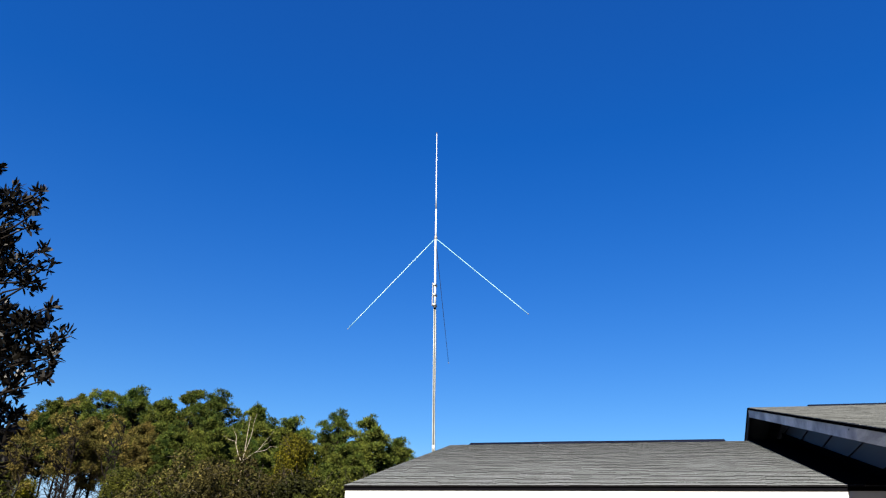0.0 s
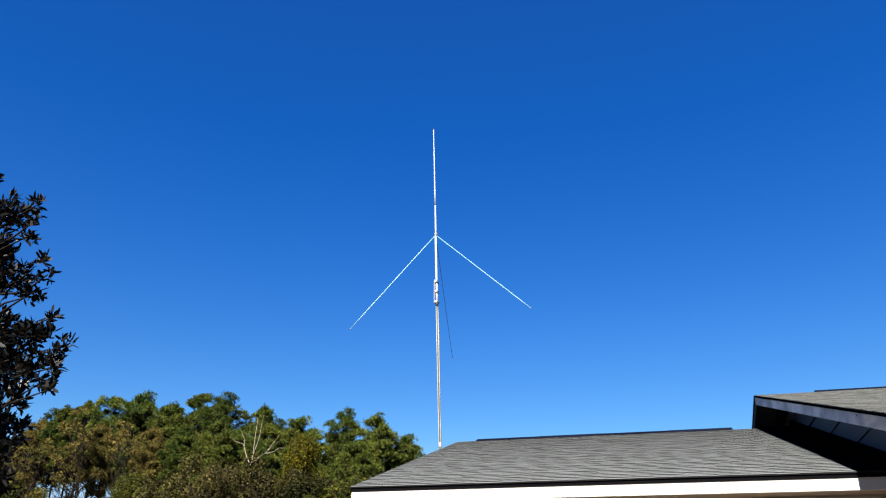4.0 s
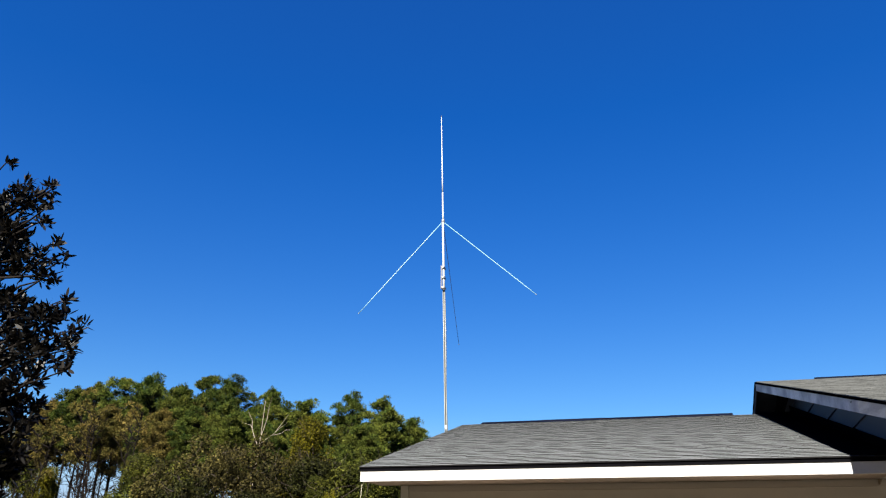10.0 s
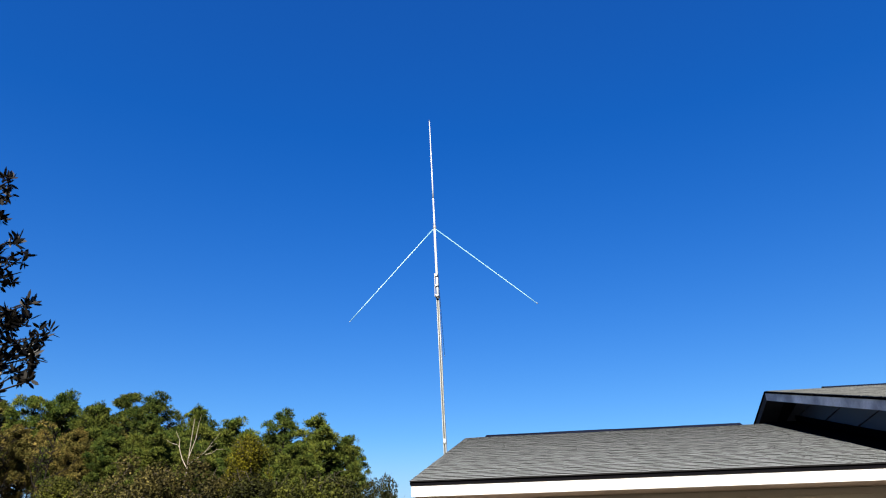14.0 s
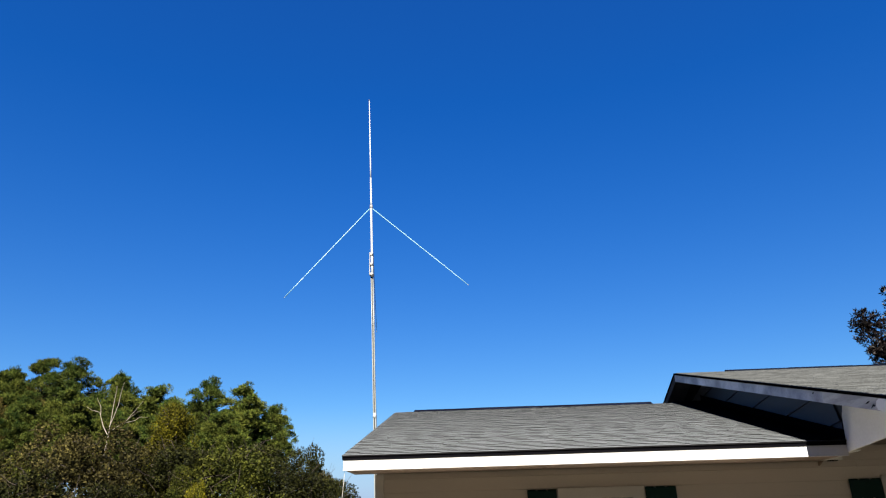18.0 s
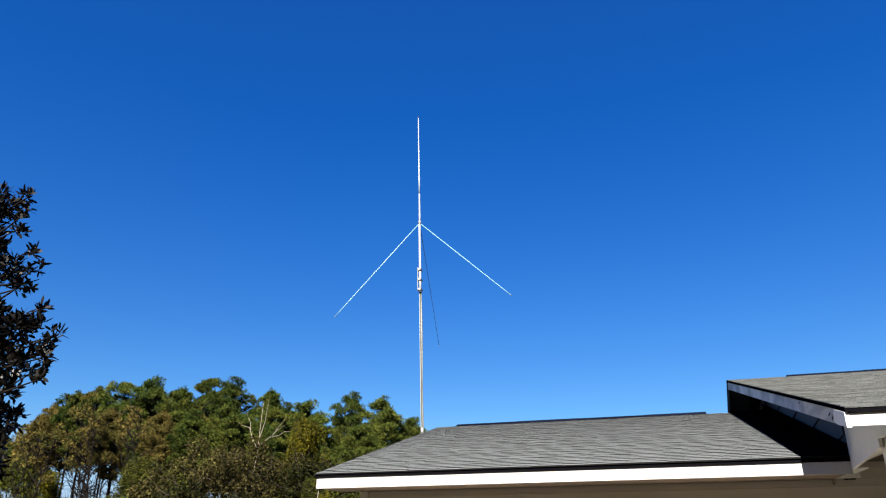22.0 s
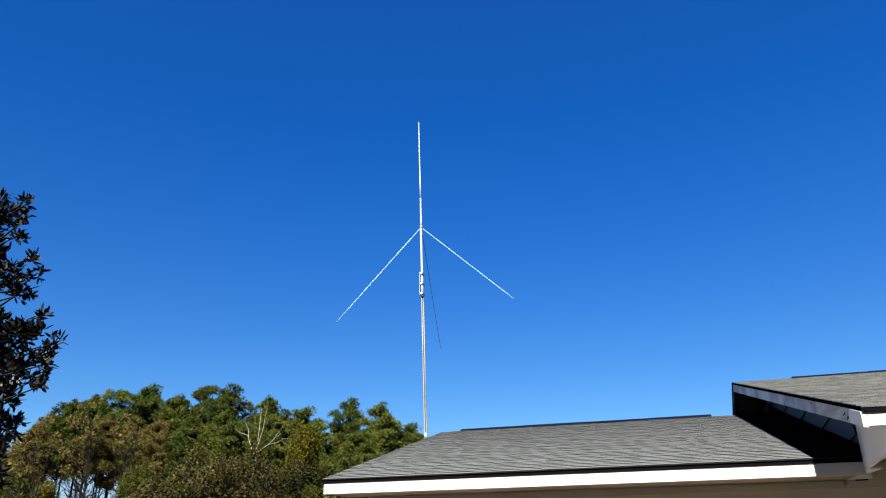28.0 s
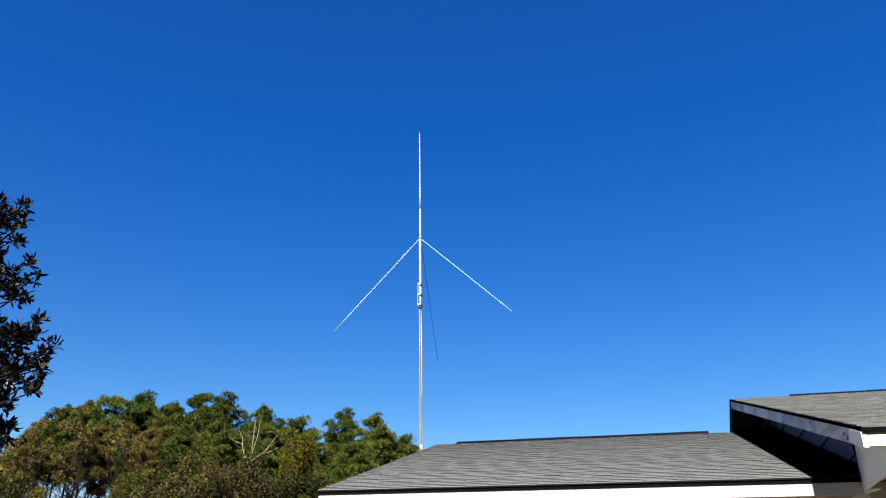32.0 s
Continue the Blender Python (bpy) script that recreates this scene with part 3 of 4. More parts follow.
def porch_post(x):
    """A square head over a turned shaft."""
    r = 0.095
    post = hpart("porch_post", box(x - r, x + r, 7.41, 7.60, 1.74, 2.648 if x < 4 else 2.528, 0.006), M_POST, label="white turned porch post")
    cy = 7.505
    prof = [(0.092, 1.739), (0.092, 1.715), (0.070, 1.700), (0.080, 1.675), (0.088, 1.655), (0.080, 1.632), (0.060, 1.618), (0.072, 1.60), (0.076, 1.56),
            (0.070, 1.40), (0.064, 1.20), (0.070, 1.10), (0.085, 1.06), (0.085, 1.02)]
    hpart("turned_shaft", lathe(prof, x, cy), M_POST, post)
    hpart("post_foot", box(x - r, x + r, 7.41, 7.60, 0.281, 1.019, 0.006), M_POST, post)
    return post


porch_post(3.03)
porch_post(6.8)
porch_post(10.6)

# ridge caps
def ridge_run(x0, x1, y, z, sl):
    x, k = x0, 0
    while x < x1 - 0.05:
        e = min(x1, x + 1.22)
        d = 0.15
        lift = 0.016 + 0.004 * (k % 2)
        pts = [(y - d, z - d * sl + lift), (y, z + lift + 0.018), (y + d, z - d * sl + lift), (y + d, z - d * sl + lift - 0.02), (y, z + lift - 0.004), (y - d, z - d * sl + lift - 0.02)]
        hpart("ridge_vent", prism(pts, x + 0.002, e), M_RIDGE, label="black ridge vent")
        x, k = e, k + 1


ridge_run(-2.885, 1.885, RIDGE_Y, RIDGE_Z, SL)
ridge_run(3.28, EAST_X - 0.6, P_RIDGE_Y, P_RIDGE_Z, PSL)

# ---------------------------------------------------------------- antenna behind the house
def mast_x(z):
    return -3.778 - 0.0361 * (z - 4.0)


def mast_y(z):
    return 14.612 + 0.0478 * (z - 4.0)


antenna = thing("antenna", "tall white ground-plane radio antenna on a galvanised mast behind the house", "antenna", at=(mast_x(0), mast_y(0), 0))


def apart_(name, bm, mat, parent=None, label=""):
    """A part of the antenna, built in world metres."""
    bmesh.ops.translate(bm, verts=bm.verts[:], vec=-Vector(antenna.location))
    return part(name, bm, mat, parent or antenna, label)


def up_mast(z0, z1, r0, r1, off=(0, 0), n=6, sides=12):
    zs = [z0 + (z1 - z0) * i / n for i in range(n + 1)]
    return tube([(mast_x(q) + off[0], mast_y(q) + off[1], q) for q in zs], [r0 + (r1 - r0) * i / n for i in range(n + 1)], sides)


HUB = Vector((mast_x(8.95), mast_y(8.95), 8.95))
apart_("mast", up_mast(0.0, 7.55, 0.023, 0.021), M_STEEL, label="rust-brown steel mast")
# pale tubes added to draw the light-catching edges of the round mast
for off in (-0.0215, 0.0215):
    apart_("mast_edge_tube", up_mast(0.0, 7.16, 0.0090, 0.0085, off=(off, -0.016)), M_MAST_EDGE, label="pale tube added as the light edge of the mast")
apart_("lower_element", up_mast(7.14, 8.90, 0.027, 0.025, off=(0.012, -0.05)), M_WHITE_TUBE, label="white fibreglass lower tube")
apart_("upper_sleeve", up_mast(8.96, 9.75, 0.022, 0.0175, off=(0.012, -0.03)), M_WHITE_TUBE, label="white fibreglass sleeve")
apart_("upper_element", up_mast(9.75, 12.03, 0.0165, 0.009, off=(0.012, -0.03)), M_WHITE_TUBE, label="white tapering upper element")
apart_("tip_cap", up_mast(12.03, 12.06, 0.017, 0.012, off=(0.012, -0.03), n=2), M_COAX)
for zc in (7.70, 7.45, 7.20):
    c = Vector((mast_x(zc), mast_y(zc), zc))
    clamp = apart_("clamp", box(c.x - 0.042, c.x + 0.040, c.y - 0.10, c.y + 0.045, zc - 0.028, zc + 0.028, 0.006), M_ALU, label="mast clamp")
    for s in (-1, 1):
        apart_("bolt", tube([(c.x + 0.028 * s, c.y - 0.125, zc), (c.x + 0.028 * s, c.y + 0.07, zc)], 0.006, 6), M_ALU, clamp)
apart_("bracket", box(mast_x(7.36) - 0.046, mast_x(7.36) - 0.030, mast_y(7.36) - 0.10, mast_y(7.36) - 0.07, 7.17, 7.74, 0.004), M_ALU, label="aluminium bracket plate")
hub = apart_("radial_hub", lathe([(0.030, 8.905), (0.037, 8.912), (0.037, 8.965), (0.034, 8.985), (0.026, 9.0)], HUB.x + 0.012, HUB.y - 0.03), M_ALU, label="radial hub")
for tip in ((-5.72, 14.12, 6.535), (-1.69, 14.28, 6.70), (-4.10, 16.95, 6.45)):
    d = (Vector(tip) - HUB).normalized()
    a = HUB + d * 0.05
    pts = [a.lerp(Vector(tip), k / 8) for k in range(9)]
    # the far radial is black: its grazing light is put into the colour
    rad = apart_("radial", tube(pts, [(0.0075 if tip[1] > 16 else 0.0105) - 0.003 * k / 8 for k in range(9)], 8), M_COAX if tip[1] > 16 else M_RADIAL, label="thin sloping radial, blackened for its grazing light" if tip[1] > 16 else "thin white sloping radial")
    apart_("tip", tube([Vector(tip) - d * 0.02, Vector(tip) + d * 0.01], 0.0085, 8), M_ALU, rad)
coax = [(mast_x(q) + 0.041 + 0.006 * math.sin(q * 2.3), mast_y(q) - 0.045 + 0.006 * math.cos(q * 3.1), q) for q in [7.1 - 0.3 * k for k in range(24)]]
apart_("coax_cable", tube(coax, 0.006, 6), M_COAX, label="black coaxial cable taped to the mast")
apart_("collar", up_mast(3.95, 4.05, 0.036, 0.034, n=2), M_WHITE_TUBE, label="white collar on the mast")

# a sprig standing on the meeting rail
rs = np.random.RandomState(4)
bm = bmesh.new()
for k in range(26):
    a, u = rs.uniform(0, 6.283), rs.uniform(0.2, 1.0)
    root = Vector((-0.19 + rs.normal() * 0.012, WALL_Y + 0.078, 1.392 + 0.02 * rs.uniform()))
    tip = root + Vector((math.cos(a) * 0.055 * u, math.sin(a) * 0.012, 0.045 + 0.06 * u * rs.uniform(0.4, 1)))
    side = Vector((0.010, 0.002, 0.004))
    mid = (root + tip) / 2
    vs = [bm.verts.new(q) for q in (root, mid - side, tip, mid + side)]
    bm.faces.new(vs)
tagged(part("plant_sprig", bm, M_SPRIG), "small dark green plant sprig behind the window pane", "plant")

# a thin cord from the corner of the eave to the ground
cord = part("tie_cord", tube([(-3.245, 8.69, 2.43), (-3.27, 8.69, 2.1), (-3.335, 8.68, 1.2), (-3.42, 8.67, 0.0)], 0.0024, 6), M_CORD)
tagged(cord, "thin pale cord hanging from the corner of the eave", "cord")

# ---------------------------------------------------------------- foliage
def soup(points, k):
    """Mesh of many small faces with k corners each from an array (n, k, 3)."""
    me = bpy.data.meshes.new("leaves")
    n = len(points)
    me.vertices.add(n * k)
    me.vertices.foreach_set("co", points.reshape(-1).astype(np.float32))
    me.loops.add(n * k)
    me.loops.foreach_set("vertex_index", np.arange(n * k, dtype=np.int32))
    me.polygons.add(n)
    me.polygons.foreach_set("loop_start", np.arange(0, n * k, k, dtype=np.int32))
    me.polygons.foreach_set("loop_total", np.full(n, k, dtype=np.int32))
    me.update(calc_edges=True)
    return me


def unit(rs, n):
    v = rs.normal(size=(n, 3))
    return v / np.linalg.norm(v, axis=1, keepdims=True)


def needles(rs, centres, tufts, radius, flat, length, width, fan):
    """Pine clumps: tufts over flattened balls, each a joined fan of slim triangles lying along the clump's skin."""
    rows = []
    for c, r in zip(centres, radius):
        n = max(8, int(tufts * (r / 0.36) ** 2))
        d = unit(rs, n)
        d[:, 2] = np.where(d[:, 2] < -0.35, -d[:, 2], d[:, 2])
        p = c + d * np.array([r, r, r * flat]) * rs.uniform(0.2, 1.15, (n, 1)) ** 0.6
        ring = [p]
        for _ in range(fan):
            e = np.cross(d, unit(rs, n)) * 0.8 + d * 1.0 + np.array([0, 0, 0.3]) + rs.normal(scale=0.4, size=(n, 3))
            e /= np.linalg.norm(e, axis=1, keepdims=True)
            s = np.cross(e, d + rs.normal(scale=0.55, size=(n, 3)))
            s /= np.linalg.norm(s, axis=1, keepdims=True) + 1e-6
            ln = length * rs.uniform(0.7, 1.3, (n, 1))
            ring += [p + e * ln - s * width, p + e * ln * 0.92 + s * width]
        rows.append(np.stack(ring, 1))
    v = np.concatenate(rows)
    n, k = v.shape[0], v.shape[1]
    one = np.array([[0, 1 + 2 * f, 2 + 2 * f] for f in range(fan)]).reshape(-1)
    return v, (np.arange(n)[:, None] * k + one[None, :]).reshape(-1)


def fans(v, index):
    """Mesh of triangle fans; each tuft is one island."""
    me = bpy.data.meshes.new("needles")
    n = len(index) // 3
    me.vertices.add(v.shape[0] * v.shape[1])
    me.vertices.foreach_set("co", v.reshape(-1).astype(np.float32))
    me.loops.add(n * 3)
    me.loops.foreach_set("vertex_index", index.astype(np.int32))
    me.polygons.add(n)
    me.polygons.foreach_set("loop_start", np.arange(0, n * 3, 3, dtype=np.int32))
    me.polygons.foreach_set("loop_total", np.full(n, 3, dtype=np.int32))
    me.update(calc_edges=True)
    return me


def ovals(rs, p, axis, length, width):
    """Broad oval leaves (six corners), slightly folded along the midrib."""
    n = len(p)
    s = np.cross(axis, unit(rs, n))
    s /= np.linalg.norm(s, axis=1, keepdims=True) + 1e-6
    ln = axis * length * rs.uniform(0.7, 1.2, (n, 1))
    w = s * width * rs.uniform(0.75, 1.2, (n, 1))
    return np.stack([p, p + ln * 0.3 - w * 0.95, p + ln * 0.72 - w * 0.85, p + ln, p + ln * 0.72 + w * 0.85, p + ln * 0.3 + w * 0.95], 1)


def bush_leaves(rs, centres, radius, count, length, width):
    """Leaves over the outer half of many small clumps, loosely facing outward."""
    out = []
    for c, r in zip(centres, radius):
        n = int(count * r * r)
        d = unit(rs, n)
        p = c + d * r * rs.uniform(0.4, 1.05, (n, 1)) ** 0.5
        ax = np.cross(d, unit(rs, n)) + 0.5 * d + rs.normal(scale=0.45, size=(n, 3))
        ax /= np.linalg.norm(ax, axis=1, keepdims=True)
        f = rs.uniform(0.75, 1.3)
        s = np.cross(ax, d + rs.normal(scale=0.5, size=(n, 3)))
        s /= np.linalg.norm(s, axis=1, keepdims=True) + 1e-6
        ln = length * f * rs.uniform(0.7, 1.2, (n, 1))
        w = width * f * rs.uniform(0.75, 1.2, (n, 1))
        out.append(np.stack([p, p + ax * ln * 0.5 - s * w, p + ax * ln, p + ax * ln * 0.5 + s * w], 1))
    return np.concatenate(out)


def woody(trunk, limbs, sides=7):
    """Trunk and limbs as one mesh: lists of (points, radii)."""
    bm = bmesh.new()
    tube(*trunk, sides, bm)
    for pts, radii in limbs:
        tube(pts, radii, 5, bm, cap=False)
    return bm


def bent(rs, a, b, n, wobble):
    a, b = np.array(a, float), np.array(b, float)
    return [tuple(a + (b - a) * i / n + (rs.normal(scale=wobble, size=3) if 0 < i < n else 0)) for i in range(n + 1)]


def pine_model(seed, height, spread, low, tufts=46, length=0.23, heads=58):
    """Wood and crown meshes of a loblolly-like pine: an uneven rounded crown of foliage heads, each of several clumps."""
    rs = np.random.RandomState(seed)
    lean = rs.normal(scale=0.35, size=2)
    tr = [(lean[0] * t * t, lean[1] * t * t, height * 0.95 * t) for t in np.linspace(0, 1, 8)]
    trunk = (tr, [0.14 * (1 - 0.85 * t) for t in np.linspace(0, 1, 8)])
    cs, rad, limbs = [], [], []
    turn = rs.uniform(0, 6.28)
    half = 0.5 * (1 - low) * height
    for i in range(heads):
        # most heads lie on an uneven dome, the rest inside it
        up = 1 - 1.75 * (i + 0.5) / heads
        a = i * 2.399 + rs.uniform(-0.35, 0.35)
        deep = rs.uniform(0.35, 0.75) if i % 4 == 3 else rs.uniform(0.68, 1.02)
        head = rs.uniform(0.30, 0.62)
        lump = 1 + 0.15 * math.sin(3 * a + turn) + 0.13 * math.sin(5 * up + 2 * a + turn)
        flat = max(0.0, 1 - abs(up) ** (1.7 if up > 0 else 2.6)) ** 0.6
        r = max(0.0, spread * flat * deep * lump - 0.35 * head)
        zz = height - half + up * (half - 0.8 * head) * (0.5 + 0.5 * deep if up > 0 else 1.0)
        t = min(0.97, zz / height)
        stem = np.array([lean[0] * t * t, lean[1] * t * t, zz])
        c0 = stem + [math.cos(a) * r, math.sin(a) * r, 0]
        root = np.array([stem[0], stem[1], c0[2] - 0.4 - 0.3 * r])
        limbs.append((bent(rs, root, c0, 3, 0.08), [0.05, 0.038, 0.026, 0.012]))
        for k, d in enumerate(unit(rs, 5 + int(9 * head))):
            d[2] = abs(d[2]) if d[2] < -0.3 else d[2]
            c = c0 + d * [head, head, head * 0.95] * rs.uniform(0.35, 1.0)
            if k % 4 == 0:
                limbs.append((bent(rs, c0, c, 2, 0.05), [0.014, 0.01, 0.006]))
            cs.append(c)
            rad.append(rs.uniform(0.11, 0.27))
    for i in range(9):
        t = rs.uniform(0.25, low + 0.05)
        a = rs.uniform(0, 6.28)
        limbs.append((bent(rs, (lean[0] * t * t, lean[1] * t * t, height * 0.95 * t), (math.cos(a) * 1.4, math.sin(a) * 1.4, height * t + rs.uniform(-0.2, 0.7)), 3, 0.12), [0.03, 0.022, 0.014, 0.006]))
    return woody(trunk, limbs), fans(*needles(rs, cs, tufts, rad, 0.95, length, length * 0.085, 5))


PINES = []
for k, (h, s, lo) in enumerate([(14.0, 2.25, 0.40), (15.5, 2.4, 0.44), (13.0, 2.05, 0.36), (16.0, 2.2, 0.55), (12.0, 1.85, 0.34), (14.5, 2.9, 0.25)]):
    wood, crown = pine_model(20 + k, h, s, lo) if k < 5 else pine_model(20 + k, h, s, lo, 4, 0.8, 30)
    wm = bpy.data.meshes.new("pine_wood")
    wood.to_mesh(wm)
    wood.free()
    PINES.append((wm, crown, h))
crown_brown = {}


def pine(kind, x, y, top, turn, brown=False, wide=1.0):
    """A pine whose tip is at height top."""
    wm, cm, h = PINES[kind]
    t = thing("pine_tree", "browning pine with a thin bare trunk" if brown else "tall green pine with a rounded clumpy crown", "tree", "pines behind the house")
    part("trunk", wm, M_BARK_DARK, t)
    if brown:
        if kind not in crown_brown:
            crown_brown[kind] = cm.copy()
            crown_brown[kind].materials.clear()
        cm = crown_brown[kind]
    part("crown", cm, M_PINE_BROWN if brown else M_PINE, t)
    k = (top - 0.45) / h
    t.matrix_basis = pose(x, y, 0, 0, 0, turn) @ Matrix.Diagonal((k * wide, k * wide, k, 1))
    return t


# crowns that make the outline of the wood: x, y and height of the tip
OUTLINE = [(-55.4, 55.0, 13.15), (-52.8, 53.4, 13.55), (-54.0, 55.8, 15.05), (-50.2, 54.2, 15.65), (-51.2, 56.6, 16.25), (-50.6, 57.2, 16.85), (-44.4, 53.4, 16.25), (-42.8, 55.0, 16.55),
           (-39.4, 54.2, 15.65), (-37.5, 55.8, 16.65), (-33.2, 53.4, 15.55), (-30.3, 55.0, 14.95), (-28.7, 56.6, 14.05), (-25.8, 54.2, 12.75), (-23.3, 55.8, 14.15), (-20.1, 53.4, 13.05), (-18.1, 55.0, 11.85)]
KINDS = [3, 3, 3, 3, 3, 3, 1, 0, 2, 1, 0, 2, 4, 2, 0, 4, 4]
for i, ((x, y, top), kind) in enumerate(zip(OUTLINE, KINDS)):
    pine(kind, x, y, top, i * 97, i < 5 and i != 3, wide=1.0 + 0.12 * math.sin(i * 2.2))
OUT_AZ, OUT_EL = [x / y for x, y, _ in OUTLINE], [(top - 1.6) / y for x, y, top in OUTLINE]
order = sorted(range(len(OUT_AZ)), key=lambda k: OUT_AZ[k])


def outline_height(x, y):
    """Height at (x, y) that reaches the outline of the wood as seen from the yard."""
    return 1.6 + y * float(np.interp(x / y, [OUT_AZ[k] for k in order], [OUT_EL[k] for k in order]))


rs = np.random.RandomState(17)
for i in range(30):                     # behind them
    y = rs.uniform(58, 67)
    x = y * (-1.22 + 0.90 * i / 29 + rs.uniform(-0.012, 0.012))
    pine((0, 2, 1, 4, 0, 3)[i % 6] if x / y > -0.80 else 3, x, y, outline_height(x, y) * rs.uniform(0.84, 0.94), i * 61)
for i in range(20):                     # lower, in front of them
    y = rs.uniform(48.5, 52.5)
    x = y * (-0.86 + 0.48 * i / 19 + rs.uniform(-0.012, 0.012))
    pine((4, 0, 2)[i % 3] if i > 4 else 3, x, y, outline_height(x, y) * rs.uniform(0.70, 0.86), i * 83, i in (0, 1, 2, 4, 5, 8))

# unseen pines added behind the camera to cut sky light on the house
for i in range(34):
    x = -72 + 144 * i / 33 + 1.2 * math.sin(i * 2.1)
    pine(5, x, -26 - 3 * math.cos(i * 1.7) + 0.004 * x * x, 18.5 + 1.8 * math.sin(i * 1.3), i * 47, wide=1.5)
# second unseen row, added to close sky gaps in the window's reflection
for i in range(20):
    x = -57 + 6.0 * i + 1.1 * math.sin(i * 1.7)
    pine(5, x, -33 + 2 * math.sin(i * 2.9) + 0.004 * x * x, 17.0 + 1.5 * math.sin(i * 2.1), i * 59, wide=1.6)
# unseen west row, added to darken the shaded roof strip and gable
for i in range(9):
    pine(5, -31 + 1.5 * math.sin(i * 1.9), -22 + 3.6 * i, 15.0 + 1.4 * math.cos(i * 1.6), i * 71, wide=1.35)


def thicket_model(seed, w, h, count, n=140, twigs=70, leaf=0.15):
    """A broad leafy thicket: many stems, crown of small leaves."""
    rs = np.random.RandomState(seed)
    cs, rad, limbs = [], [], []
    for i in range(n):
        u = rs.uniform(0.05, 1)
        a = rs.uniform(0, 6.283)
        bulge = math.sin(4 * a + seed) + math.sin(8 * u + 2 * a + seed)
        if bulge < -1.15:
            continue
        r = w * math.sqrt(max(0.02, 1 - u ** 2.2)) * rs.uniform(0.66, 1.04) * (1 + 0.11 * bulge)
        c = np.array([math.cos(a) * r, math.sin(a) * r * 0.8, h * u * rs.uniform(0.9, 1.0)])
        cs.append(c)
        rad.append(rs.uniform(0.3, 0.72))
        if i % 7 == 0:
            limbs.append((bent(rs, (c[0] * 0.15, c[1] * 0.15, 0.2), c, 4, 0.18), [0.07, 0.05, 0.035, 0.02, 0.008]))
    for i in range(min(twigs, len(cs))):
        c = cs[i]
        e = c + unit(rs, 1)[0] * [1.1, 1.1, 0.9] + [0, 0, 0.4]
        limbs.append((bent(rs, c, e, 2, 0.1), [0.016, 0.011, 0.005]))
    trunk = (bent(rs, (0, 0, 0), (0.3, 0.2, h * 0.6), 4, 0.15), [0.14, 0.12, 0.09, 0.06, 0.03])
    pts = bush_leaves(rs, cs, rad, count, leaf, leaf * 0.26)
    return woody(trunk, limbs), soup(pts, 4)


THICKETS = []
for k, (w, h) in enumerate([(4.4, 7.0), (3.6, 6.4), (3.0, 5.6)]):
    wood, crown = thicket_model(60 + k, w, h, 820)
    wm = bpy.data.meshes.new("thicket_wood")
    wood.to_mesh(wm)
    wood.free()
    THICKETS.append((wm, crown, h))
for k, (w, h, n) in enumerate([(1.7, 2.9, 70), (1.5, 7.6, 130)]):
    wood, crown = thicket_model(70 + k, w, h, 1400, n, 50, 0.11)
    wm = bpy.data.meshes.new("thicket_wood")
    wood.to_mesh(wm)
    wood.free()
    THICKETS.append((wm, crown, h))
wood, crown = thicket_model(76, 4.4, 7.0, 60, 160, 0, 0.6)
wm = bpy.data.meshes.new("thicket_wood")
wood.to_mesh(wm)
wood.free()
THICKETS.append((wm, crown, 7.0))
tinted = {}


def thicket(kind, x, y, top, turn, mat, label, wide=1.0):
    wm, cm, h = THICKETS[kind]
    if (kind, mat.name) not in tinted:
        tinted[kind, mat.name] = cm.copy()
        tinted[kind, mat.name].materials.clear()
    t = thing("bushy_tree", label, "tree", "undergrowth in front of the pines")
    part("stem", wm, M_BARK, t)
    part("crown", tinted[kind, mat.name], mat, t)
    k = top / h
    t.matrix_basis = pose(x, y, 0, 0, 0, turn) @ Matrix.Diagonal((k * wide, k * wide, k, 1))
    return t


OLIVE = "broad brownish-olive bushy tree with small leaves"
GREEN = "dark green bushy tree with small leaves"
LEAFY = "olive-green young tree in thin leaf"
YELLOW = "yellow-green young tree in autumn leaf"
